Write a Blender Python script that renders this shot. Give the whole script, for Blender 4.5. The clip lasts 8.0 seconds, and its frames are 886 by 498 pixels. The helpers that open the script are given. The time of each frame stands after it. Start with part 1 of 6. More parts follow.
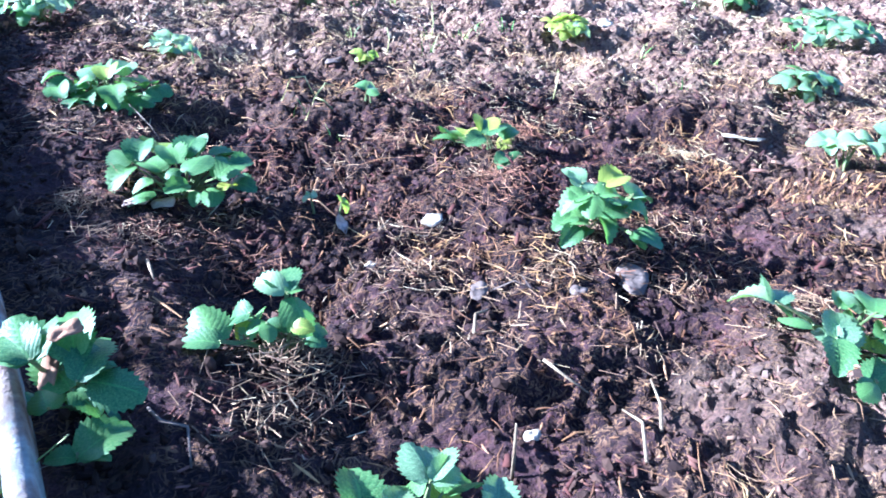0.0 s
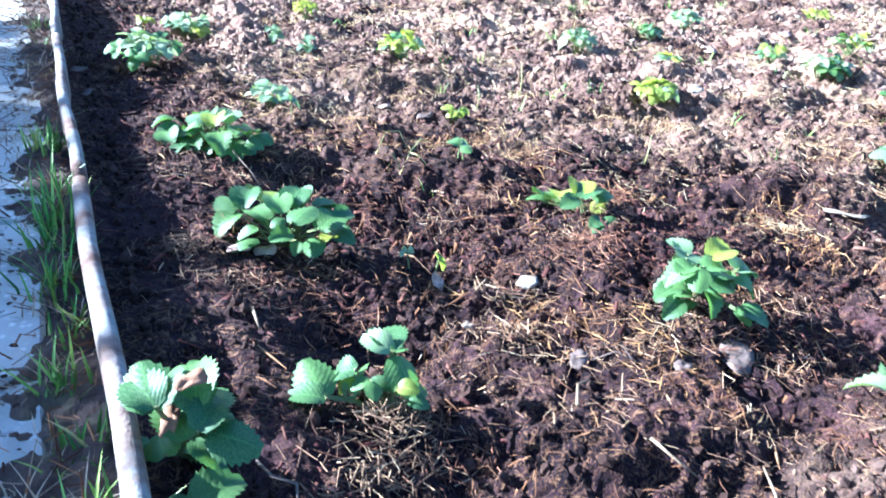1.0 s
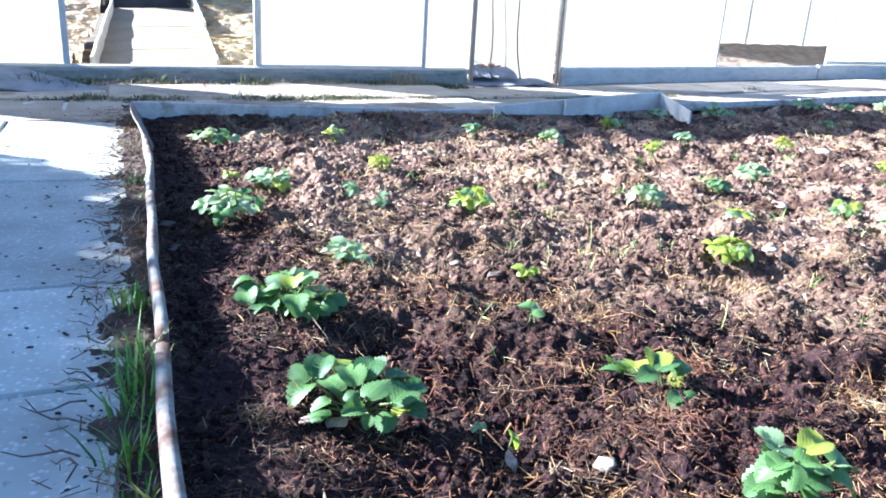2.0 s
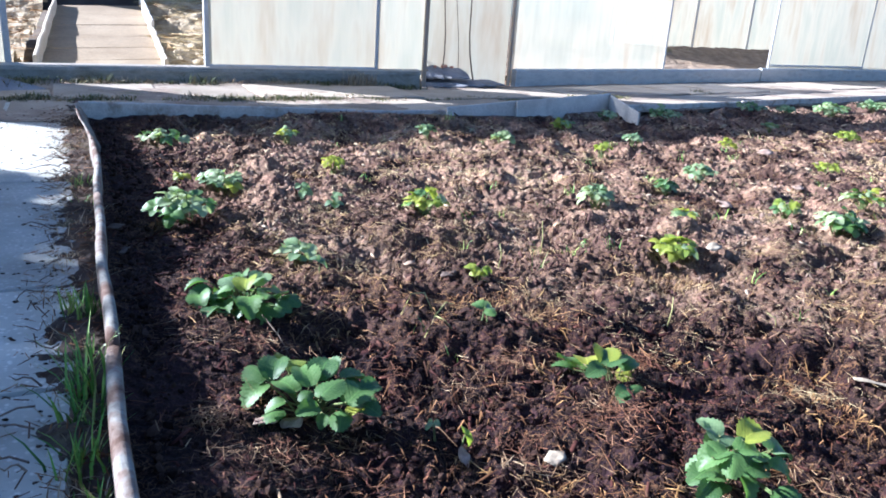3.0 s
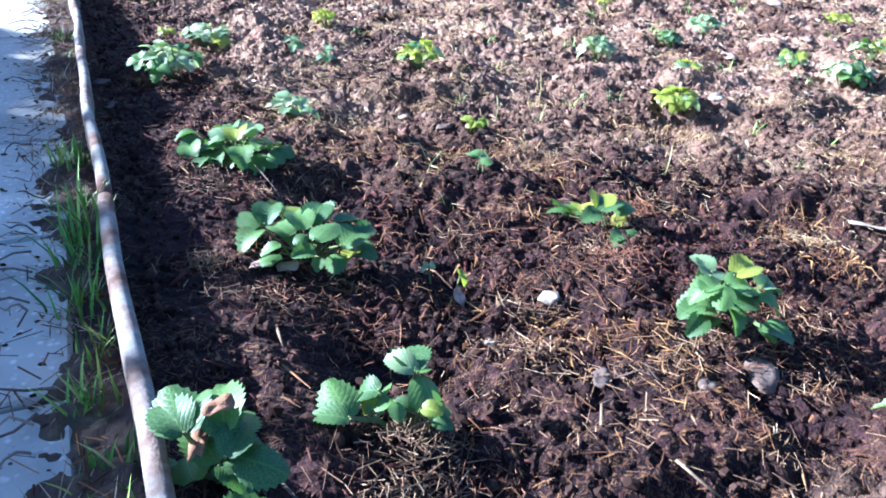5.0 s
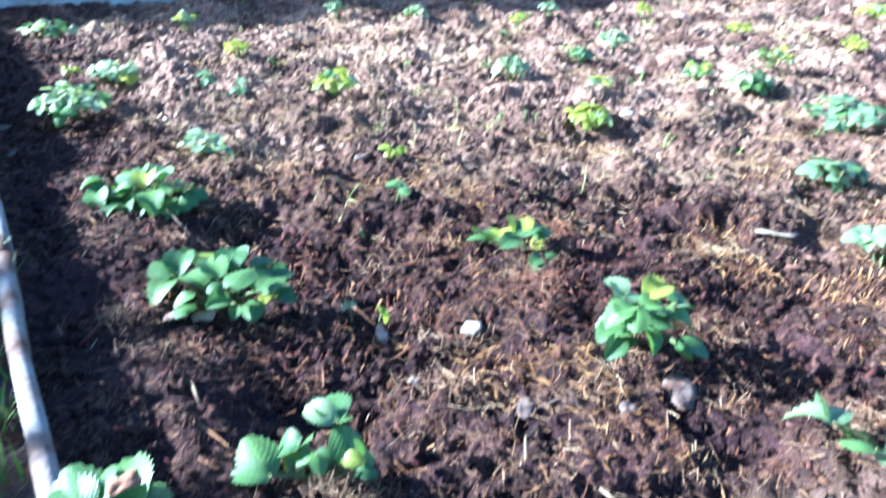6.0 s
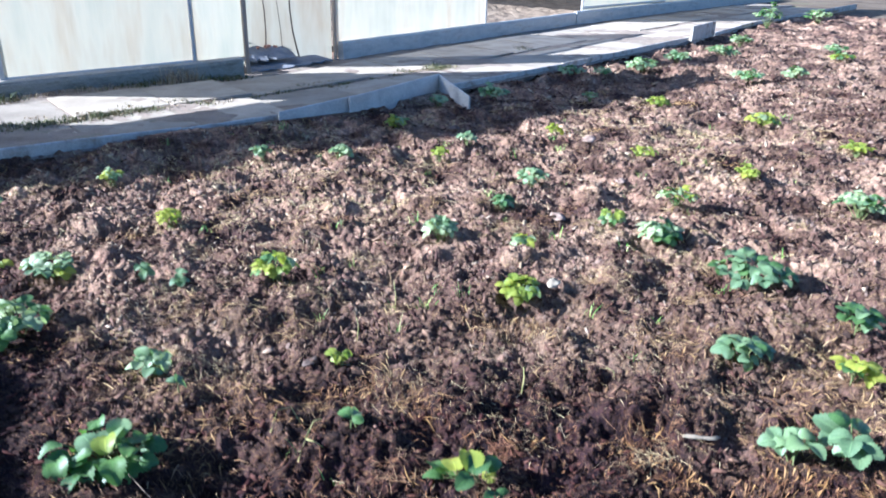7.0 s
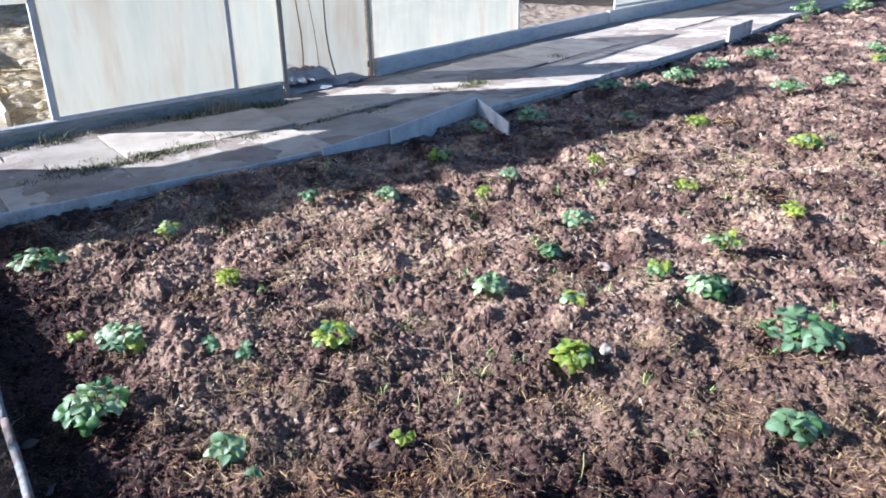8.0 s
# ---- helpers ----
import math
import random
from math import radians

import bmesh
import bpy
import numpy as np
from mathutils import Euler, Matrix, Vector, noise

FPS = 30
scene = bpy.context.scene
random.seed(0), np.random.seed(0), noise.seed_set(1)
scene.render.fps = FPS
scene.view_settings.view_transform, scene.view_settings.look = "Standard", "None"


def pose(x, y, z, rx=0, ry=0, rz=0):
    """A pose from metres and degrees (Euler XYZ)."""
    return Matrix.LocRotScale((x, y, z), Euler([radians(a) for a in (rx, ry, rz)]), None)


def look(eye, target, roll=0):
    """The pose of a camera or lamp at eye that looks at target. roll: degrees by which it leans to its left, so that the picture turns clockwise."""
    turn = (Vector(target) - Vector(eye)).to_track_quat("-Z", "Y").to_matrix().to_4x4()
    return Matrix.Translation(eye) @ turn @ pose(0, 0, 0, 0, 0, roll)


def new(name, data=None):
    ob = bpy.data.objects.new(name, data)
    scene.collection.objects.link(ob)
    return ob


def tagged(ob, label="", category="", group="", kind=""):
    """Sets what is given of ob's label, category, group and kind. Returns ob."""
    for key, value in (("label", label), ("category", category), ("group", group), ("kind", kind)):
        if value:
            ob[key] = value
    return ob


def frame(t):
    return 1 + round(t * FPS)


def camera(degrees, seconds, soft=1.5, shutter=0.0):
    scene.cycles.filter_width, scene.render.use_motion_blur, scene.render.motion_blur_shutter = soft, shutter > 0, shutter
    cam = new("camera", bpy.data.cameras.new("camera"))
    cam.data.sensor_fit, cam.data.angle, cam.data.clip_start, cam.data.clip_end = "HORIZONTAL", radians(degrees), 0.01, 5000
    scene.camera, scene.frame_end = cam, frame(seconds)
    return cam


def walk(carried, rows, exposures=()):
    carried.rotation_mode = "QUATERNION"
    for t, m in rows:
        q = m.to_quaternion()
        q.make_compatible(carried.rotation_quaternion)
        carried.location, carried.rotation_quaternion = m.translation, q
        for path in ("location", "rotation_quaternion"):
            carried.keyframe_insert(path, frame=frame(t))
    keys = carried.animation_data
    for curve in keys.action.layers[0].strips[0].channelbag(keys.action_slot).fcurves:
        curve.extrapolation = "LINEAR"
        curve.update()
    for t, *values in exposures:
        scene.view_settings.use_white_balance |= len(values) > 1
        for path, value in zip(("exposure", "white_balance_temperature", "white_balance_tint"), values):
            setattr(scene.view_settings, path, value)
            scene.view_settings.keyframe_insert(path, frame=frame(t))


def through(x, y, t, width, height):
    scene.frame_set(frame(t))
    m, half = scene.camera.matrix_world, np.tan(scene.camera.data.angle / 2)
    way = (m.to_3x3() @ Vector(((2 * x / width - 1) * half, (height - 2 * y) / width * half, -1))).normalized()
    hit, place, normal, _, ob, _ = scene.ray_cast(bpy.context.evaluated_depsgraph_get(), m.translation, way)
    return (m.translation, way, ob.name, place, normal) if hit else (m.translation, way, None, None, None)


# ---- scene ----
# ---------------- camera ----------------
cam = camera(60.9, 8.0, soft=1.75, shutter=0.25)
PATH = [
    (0, (0.119, 0.147, 0.596), (0.828, 1.708, -0.434), 3.6),
    (0.5, (0.086, 0.162, 0.595), (0.738, 1.759, -0.417), 5.6),
    (1, (0.063, 0.182, 0.605), (0.648, 1.856, -0.321), 4.4),
    (1.5, (0.049, 0.209, 0.643), (0.566, 1.984, -0.12), 4.2),
    (1.7, (0.048, 0.218, 0.662), (0.483, 2.05, -0.012), 3.4),
    (2.8, (0.046, 0.212, 0.668), (0.58, 2.051, 0.093), 3.9),
    (3, (0.046, 0.199, 0.671), (0.606, 2.02, 0.063), 4.0),
    (3.5, (0.038, 0.202, 0.668), (0.587, 2.018, 0.034), 4.7),
    (4, (0.033, 0.201, 0.663), (0.573, 2.01, 0.004), 5.2),
    (4.5, (0.05, 0.198, 0.637), (0.548, 1.972, -0.141), 4.2),
    (4.7, (0.054, 0.197, 0.624), (0.569, 1.934, -0.223), 4.1),
    (5.8, (0.078, 0.185, 0.627), (0.705, 1.805, -0.364), 2.3),
    (6, (0.088, 0.202, 0.653), (0.796, 1.853, -0.227), 2.4),
    (6.2, (0.084, 0.233, 0.683), (0.901, 1.891, -0.082), 3.3),
    (6.5, (0.086, 0.278, 0.76), (0.898, 1.938, -0.005), 2.1),
    (7, (0.058, 0.285, 1.053), (0.969, 1.9, 0.303), 1.2),
    (7.5, (-0.015, 0.255, 1.311), (0.843, 1.895, 0.552), 0.3),
    (8, (0.012, 0.357, 1.336), (0.842, 1.998, 0.551), -1.0),
]
EXPOSURES = [(0.0, 3.16, 3950, 15), (1.5, 3.12, 4330, 11), (3.0, 2.12, 4560, 16), (4.5, 2.29, 4420, 20), (5.8, 3.08, 4110, 10), (6.0, 3.08, 4110, 10), (6.5, 2.55, 4190, 13), (7.0, 2.08, 4370, 13), (7.5, 1.95, 4420, 14), (8.0, 1.92, 4470, 15)]
walk(cam, [(t, look(eye, target, roll)) for t, eye, target, roll in PATH], EXPOSURES)

# ---------------- light ----------------
SUN_AZ, SUN_EL = 155.0, 25.0  # degrees: where the sun stands, counter-clockwise from +x, and its height
sun_way = Vector((math.cos(radians(SUN_AZ)) * math.cos(radians(SUN_EL)), math.sin(radians(SUN_AZ)) * math.cos(radians(SUN_EL)), math.sin(radians(SUN_EL))))
sun_data = bpy.data.lights.new("sun", "SUN")
sun_data.energy, sun_data.angle, sun_data.color = 5.0, radians(0.8), (1.0, 0.845, 0.65)
new("sun", sun_data).matrix_world = look(sun_way * 50, (0, 0, 0))
sky_world = bpy.data.worlds.new("sky")
scene.world = sky_world
sky_world.use_nodes = True
sky_tex = sky_world.node_tree.nodes.new("ShaderNodeTexSky")
sky_tex.sky_type, sky_tex.sun_disc = "NISHITA", False
sky_tex.ozone_density, sky_tex.dust_density = 1.3, 1.0
sky_tex.sun_elevation, sky_tex.sun_rotation = radians(SUN_EL), radians(90 - SUN_AZ)
sky_world.node_tree.links.new(sky_tex.outputs[0], sky_world.node_tree.nodes["Background"].inputs[0])
sky_world.node_tree.nodes["Background"].inputs[1].default_value = 0.04

# ---------------- materials ----------------
def ramp(nt, fac, stops):
    r = nt.nodes.new("ShaderNodeValToRGB")
    while len(r.color_ramp.elements) < len(stops):
        r.color_ramp.elements.new(0.5)
    for e, (p, c) in zip(r.color_ramp.elements, stops):
        e.position, e.color = p, (*c, 1)
    nt.links.new(fac, r.inputs[0])
    return r.outputs[0]


def noise_out(nt, scale, detail=4, rough=0.55, coords=None, stretch=None):
    n = nt.nodes.new("ShaderNodeTexNoise")
    n.inputs["Scale"].default_value, n.inputs["Detail"].default_value, n.inputs["Roughness"].default_value = scale, detail, rough
    if coords is None:
        coords = nt.nodes.new("ShaderNodeTexCoord").outputs["Object"]
    if stretch:
        m = nt.nodes.new("ShaderNodeMapping")
        m.inputs["Scale"].default_value = stretch
        nt.links.new(coords, m.inputs[0])
        coords = m.outputs[0]
    nt.links.new(coords, n.inputs["Vector"])
    return n.outputs[0]


def mixed(nt, kind, fac, a, b):
    m = nt.nodes.new("ShaderNodeMix")
    m.data_type, m.blend_type = "RGBA", kind
    for sock, v in ((m.inputs[0], fac), (m.inputs[6], a), (m.inputs[7], b)):
        if hasattr(v, "is_linked"):
            nt.links.new(v, sock)
        elif isinstance(v, tuple):
            sock.default_value = (*v, 1)
        else:
            sock.default_value = v
    return m.outputs[2]


def material(name, rough=0.9, spec=0.2, metal=0.0):
    m = bpy.data.materials.new(name)
    m.use_nodes = True
    b = m.node_tree.nodes["Principled BSDF"]
    b.inputs["Roughness"].default_value, b.inputs["Metallic"].default_value = rough, metal
    b.inputs["Specular IOR Level"].default_value = spec
    return m, m.node_tree, b


def bump(nt, b, height, strength=0.4, dist=0.01):
    n = nt.nodes.new("ShaderNodeBump")
    n.inputs["Strength"].default_value, n.inputs["Distance"].default_value = strength, dist
    nt.links.new(height, n.inputs["Height"])
    nt.links.new(n.outputs[0], b.inputs["Normal"])


def plain(name, stops, scale=6.0, fine=80.0, rough=0.85, spec=0.2, metal=0.0, bump_d=0.003, stretch=None, per_object=0.0, fine_mix=0.35):
    """Two scales of noise in colour, fine relief, and some difference from piece to piece."""
    m, nt, b = material(name, rough, spec, metal)
    col = ramp(nt, noise_out(nt, scale, 6, 0.6, stretch=stretch), stops)
    fine_n = noise_out(nt, fine, 4, 0.65, stretch=stretch)
    col = mixed(nt, "MULTIPLY", fine_mix, col, ramp(nt, fine_n, [(0.3, (0.35, 0.35, 0.35)), (0.7, (1.3, 1.3, 1.3))]))
    if per_object:
        info = nt.nodes.new("ShaderNodeObjectInfo")
        k = 1 - per_object
        col = mixed(nt, "MULTIPLY", 1.0, col, ramp(nt, info.outputs["Random"], [(0.0, (k, k, k)), (1.0, (1 + per_object * 0.4,) * 3)]))
    nt.links.new(col, b.inputs["Base Color"])
    bump(nt, b, fine_n, 0.6, bump_d)
    return m


def moist_shade_mask(nt):
    """Where the bed was dug and mulched lately the earth is dark and moist: a patch with a ragged border at its near
    corner. The strip by the edging also has that board's shade painted in.
    """
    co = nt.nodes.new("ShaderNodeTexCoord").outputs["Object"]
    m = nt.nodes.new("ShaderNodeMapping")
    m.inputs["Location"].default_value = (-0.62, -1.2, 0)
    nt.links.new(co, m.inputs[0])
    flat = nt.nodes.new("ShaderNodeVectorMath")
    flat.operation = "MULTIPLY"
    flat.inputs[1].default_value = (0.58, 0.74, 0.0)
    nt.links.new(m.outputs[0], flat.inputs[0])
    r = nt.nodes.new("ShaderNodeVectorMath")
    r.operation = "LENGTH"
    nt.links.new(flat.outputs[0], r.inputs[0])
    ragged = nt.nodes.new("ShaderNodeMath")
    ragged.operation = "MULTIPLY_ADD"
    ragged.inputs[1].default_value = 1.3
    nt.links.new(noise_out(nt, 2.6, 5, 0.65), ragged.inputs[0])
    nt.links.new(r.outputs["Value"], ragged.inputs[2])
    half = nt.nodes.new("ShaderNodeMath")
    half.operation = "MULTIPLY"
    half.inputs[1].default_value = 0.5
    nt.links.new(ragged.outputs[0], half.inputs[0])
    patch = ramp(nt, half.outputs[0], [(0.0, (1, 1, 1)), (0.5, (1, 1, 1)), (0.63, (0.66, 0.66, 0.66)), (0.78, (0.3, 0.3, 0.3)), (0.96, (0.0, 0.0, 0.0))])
    # the strip along the path: damp earth, darkened further for the edging's shadow
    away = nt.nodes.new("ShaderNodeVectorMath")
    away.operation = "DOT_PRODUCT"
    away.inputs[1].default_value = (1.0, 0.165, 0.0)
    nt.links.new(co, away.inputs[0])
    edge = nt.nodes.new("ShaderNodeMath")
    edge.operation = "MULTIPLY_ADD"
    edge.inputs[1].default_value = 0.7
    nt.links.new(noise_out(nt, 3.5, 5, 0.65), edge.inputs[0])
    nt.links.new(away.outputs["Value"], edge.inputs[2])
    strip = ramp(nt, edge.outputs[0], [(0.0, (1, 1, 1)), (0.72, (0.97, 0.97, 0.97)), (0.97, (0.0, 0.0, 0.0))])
    # and darker blotches, placed by noise, lie scattered over the whole bed
    blotches = ramp(nt, noise_out(nt, 3.6, 4, 0.58), [(0.5, (0, 0, 0)), (0.56, (0.55, 0.55, 0.55)), (0.66, (0.9, 0.9, 0.9))])
    return mixed(nt, "LIGHTEN", 1.0, mixed(nt, "LIGHTEN", 1.0, patch, strip), blotches)


def fibres(nt, turn, long, thin, seed):
    """Thin matted strands lying one way, bent by a slower noise."""
    co = nt.nodes.new("ShaderNodeTexCoord").outputs["Object"]
    bend = nt.nodes.new("ShaderNodeTexNoise")
    bend.inputs["Scale"].default_value = 14 + seed
    bend.inputs["Detail"].default_value = 2
    nt.links.new(co, bend.inputs["Vector"])
    push = nt.nodes.new("ShaderNodeVectorMath")
    push.operation = "MULTIPLY_ADD"
    push.inputs[1].default_value = (0.05, 0.05, 0.05)
    nt.links.new(bend.outputs["Color"], push.inputs[0])
    nt.links.new(co, push.inputs[2])
    m = nt.nodes.new("ShaderNodeMapping")
    m.vector_type = "TEXTURE"
    m.inputs["Location"].default_value = (seed * 3.7, seed * 1.3, 0)
    m.inputs["Rotation"].default_value = (0, 0, radians(turn))
    m.inputs["Scale"].default_value = (long, thin, thin * 2)
    nt.links.new(push.outputs[0], m.inputs[0])
    n = nt.nodes.new("ShaderNodeTexNoise")
    n.inputs["Scale"].default_value = 1.0
    n.inputs["Detail"].default_value = 1.5
    nt.links.new(m.outputs[0], n.inputs["Vector"])
    return ramp(nt, n.outputs["Fac"], [(0.58, (0, 0, 0)), (0.66, (1, 1, 1))])


def soil_material():
    m, nt, b = material("soil", 0.95, 0.15)
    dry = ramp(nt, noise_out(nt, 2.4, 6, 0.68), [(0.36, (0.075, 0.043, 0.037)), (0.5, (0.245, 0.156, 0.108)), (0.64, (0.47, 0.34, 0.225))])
    # wet tones go near black, for damp earth and for deeper shade
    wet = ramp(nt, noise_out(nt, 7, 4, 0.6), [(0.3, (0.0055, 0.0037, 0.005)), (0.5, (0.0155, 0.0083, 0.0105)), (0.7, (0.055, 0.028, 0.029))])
    mask = moist_shade_mask(nt)
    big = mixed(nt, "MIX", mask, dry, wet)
    mid = ramp(nt, noise_out(nt, 26, 5, 0.65), [(0.32, (0.5, 0.47, 0.47)), (0.55, (1.0, 1.0, 1.0)), (0.75, (1.7, 1.58, 1.45))])
    fine_n = noise_out(nt, 210, 5, 0.7)
    col = mixed(nt, "MULTIPLY", 1.0, big, mid)
    col = mixed(nt, "MULTIPLY", 0.8, col, ramp(nt, fine_n, [(0.34, (0.3, 0.3, 0.3)), (0.5, (1, 0.97, 0.97)), (0.68, (2.3, 2.05, 1.9))]))
    mat_a = mixed(nt, "LIGHTEN", 1.0, fibres(nt, 15, 0.03, 0.0028, 1), fibres(nt, 75, 0.026, 0.0024, 2))
    mat_b = mixed(nt, "LIGHTEN", 1.0, mat_a, fibres(nt, 135, 0.034, 0.003, 3))
    where = ramp(nt, noise_out(nt, 6, 4, 0.6), [(0.38, (0.15, 0.15, 0.15)), (0.6, (0.95, 0.95, 0.95))])
    strands = mixed(nt, "MULTIPLY", 1.0, mat_b, where)
    tan_dry = ramp(nt, noise_out(nt, 60, 2), [(0.35, (0.24, 0.15, 0.075)), (0.65, (0.52, 0.38, 0.19))])
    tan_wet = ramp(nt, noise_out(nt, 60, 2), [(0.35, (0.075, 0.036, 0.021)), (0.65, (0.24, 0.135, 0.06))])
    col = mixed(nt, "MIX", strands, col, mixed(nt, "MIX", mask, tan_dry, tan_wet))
    nt.links.new(col, b.inputs["Base Color"])
    bump(nt, b, mixed(nt, "ADD", 0.5, fine_n, strands), 0.9, 0.006)
    return m


def island_material(name, stops, rough=0.85, spec=0.2, fine=120.0, moist=None):
    """Loose litter: each piece takes its own tone."""
    m, nt, b = material(name, rough, spec)
    geo = nt.nodes.new("ShaderNodeNewGeometry")
    col = ramp(nt, geo.outputs["Random Per Island"], stops)
    # moist: tint for the damp patch and for the shade painted by the edging
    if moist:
        mask = moist_shade_mask(nt)
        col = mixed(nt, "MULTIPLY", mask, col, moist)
    col = mixed(nt, "MULTIPLY", 0.5, col, ramp(nt, noise_out(nt, fine, 3), [(0.3, (0.5, 0.5, 0.5)), (0.7, (1.25, 1.25, 1.25))]))
    nt.links.new(col, b.inputs["Base Color"])
    return m


def leaf_material(name, dark, light, edge, spec=0.35, through=0.3):
    m, nt, b = material(name, 0.5, spec + 0.1)
    info = nt.nodes.new("ShaderNodeObjectInfo")
    uv = nt.nodes.new("ShaderNodeUVMap")
    sep = nt.nodes.new("ShaderNodeSeparateXYZ")
    nt.links.new(uv.outputs[0], sep.inputs[0])

    def calc(op, a, c):
        k = nt.nodes.new("ShaderNodeMath")
        k.operation = op
        for i, v in enumerate((a, c)):
            if hasattr(v, "is_linked"):
                nt.links.new(v, k.inputs[i])
            else:
                k.inputs[i].default_value = v
        return k.outputs[0]
    across = calc("ABSOLUTE", sep.outputs[0], 0)
    vein = calc("SINE", calc("MULTIPLY", calc("SUBTRACT", sep.outputs[1], calc("MULTIPLY", across, 0.42)), 44.0), 0)
    vein = calc("POWER", calc("MULTIPLY", calc("ADD", vein, 1.0), 0.5), 3.0)
    col = mixed(nt, "MIX", info.outputs["Random"], dark, light)
    col = mixed(nt, "MIX", ramp(nt, noise_out(nt, 30, 3), [(0.4, (0, 0, 0)), (0.75, (0.6, 0.6, 0.6))]), col, edge)
    col = mixed(nt, "MIX", calc("MULTIPLY", vein, 0.07), col, tuple(min(1, c * 1.7) for c in light))
    mid = calc("LESS_THAN", across, 0.05)
    col = mixed(nt, "MIX", calc("MULTIPLY", mid, 0.25), col, tuple(min(1, c * 2.2) for c in light))
    nt.links.new(col, b.inputs["Base Color"])
    bump(nt, b, vein, 0.25, -0.0007)
    tr = nt.nodes.new("ShaderNodeBsdfTranslucent")
    nt.links.new(mixed(nt, "MULTIPLY", 1.0, col, (1.6, 1.7, 0.8)), tr.inputs[0])
    mix = nt.nodes.new("ShaderNodeMixShader")
    mix.inputs[0].default_value = through
    nt.links.new(b.outputs[0], mix.inputs[1])
    nt.links.new(tr.outputs[0], mix.inputs[2])
    nt.links.new(mix.outputs[0], nt.nodes["Material Output"].inputs[0])
    return m


def sheet_material(name="greenhouse_sheet", glow=0.34, clear_share=0.04):
    """Weathered translucent greenhouse sheet."""
    m, nt, b = material(name, 0.65, 0.25)
    stain = ramp(nt, noise_out(nt, 1.3, 4, 0.6, stretch=(2.2, 2.2, 0.5)), [(0.33, (0.46, 0.455, 0.345)), (0.5, (0.55, 0.515, 0.385)), (0.7, (0.45, 0.365, 0.245))])
    dirt = ramp(nt, noise_out(nt, 14, 4, 0.6, stretch=(1, 1, 0.12)), [(0.35, (0.88, 0.88, 0.88)), (0.6, (1, 1, 1))])
    col = mixed(nt, "MULTIPLY", 0.35, stain, dirt)
    nt.links.new(col, b.inputs["Base Color"])
    bump(nt, b, noise_out(nt, 5, 3, stretch=(4, 4, 0.3)), 0.3, 0.01)
    tr = nt.nodes.new("ShaderNodeBsdfTranslucent")
    nt.links.new(col, tr.inputs[0])
    clear = nt.nodes.new("ShaderNodeBsdfTransparent")
    one, two = nt.nodes.new("ShaderNodeMixShader"), nt.nodes.new("ShaderNodeMixShader")
    one.inputs[0].default_value, two.inputs[0].default_value = glow, clear_share
    nt.links.new(b.outputs[0], one.inputs[1])
    nt.links.new(tr.outputs[0], one.inputs[2])
    nt.links.new(one.outputs[0], two.inputs[1])
    nt.links.new(clear.outputs[0], two.inputs[2])
    nt.links.new(two.outputs[0], nt.nodes["Material Output"].inputs[0])
    return m


def speckled(name, base, chips, dark, per_object=0.2):
    """Worn concrete with stone chips and dirt."""
    m, nt, b = material(name, 0.9, 0.2)
    v = nt.nodes.new("ShaderNodeTexVoronoi")
    v.inputs["Scale"].default_value = 75
    nt.links.new(nt.nodes.new("ShaderNodeTexCoord").outputs["Object"], v.inputs["Vector"])
    chip = ramp(nt, v.outputs["Distance"], [(0.18, (1, 1, 1)), (0.4, (0, 0, 0))])
    pick = ramp(nt, noise_out(nt, 40, 2), [(0.42, (0, 0, 0)), (0.55, (0.9, 0.9, 0.9))])
    col = mixed(nt, "MIX", mixed(nt, "MULTIPLY", 1.0, chip, pick), base, chips)
    col = mixed(nt, "MULTIPLY", 0.8, col, ramp(nt, noise_out(nt, 3.5, 6, 0.65), [(0.3, (0.62, 0.6, 0.58)), (0.6, (1.05, 1.05, 1.05))]))
    col = mixed(nt, "MIX", ramp(nt, noise_out(nt, 28, 5, 0.7), [(0.62, (0, 0, 0)), (0.75, (0.75, 0.75, 0.75))]), col, dark)
    info = nt.nodes.new("ShaderNodeObjectInfo")
    k = 1 - per_object
    col = mixed(nt, "MULTIPLY", 1.0, col, ramp(nt, info.outputs["Random"], [(0.0, (k, k, k * 0.98)), (1.0, (1.05, 1.04, 1.0))]))
    nt.links.new(col, b.inputs["Base Color"])
    bump(nt, b, noise_out(nt, 160, 4, 0.7), 0.5, 0.003)
    return m


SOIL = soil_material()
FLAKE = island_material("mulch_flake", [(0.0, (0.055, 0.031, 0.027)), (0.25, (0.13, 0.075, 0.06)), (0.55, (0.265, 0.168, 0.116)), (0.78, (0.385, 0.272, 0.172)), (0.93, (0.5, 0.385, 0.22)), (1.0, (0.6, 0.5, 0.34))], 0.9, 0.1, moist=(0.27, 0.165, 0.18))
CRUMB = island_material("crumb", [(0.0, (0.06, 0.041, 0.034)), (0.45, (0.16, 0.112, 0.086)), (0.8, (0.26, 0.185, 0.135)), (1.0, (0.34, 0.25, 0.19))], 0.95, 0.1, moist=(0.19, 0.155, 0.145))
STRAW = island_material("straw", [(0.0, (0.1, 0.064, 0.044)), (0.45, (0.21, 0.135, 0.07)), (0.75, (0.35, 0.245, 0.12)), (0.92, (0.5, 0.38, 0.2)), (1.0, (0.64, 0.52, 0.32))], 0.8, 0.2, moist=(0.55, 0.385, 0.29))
RED_STRAW = island_material("red_straw", [(0.0, (0.09, 0.04, 0.022)), (0.6, (0.22, 0.1, 0.05)), (1.0, (0.38, 0.22, 0.11))])
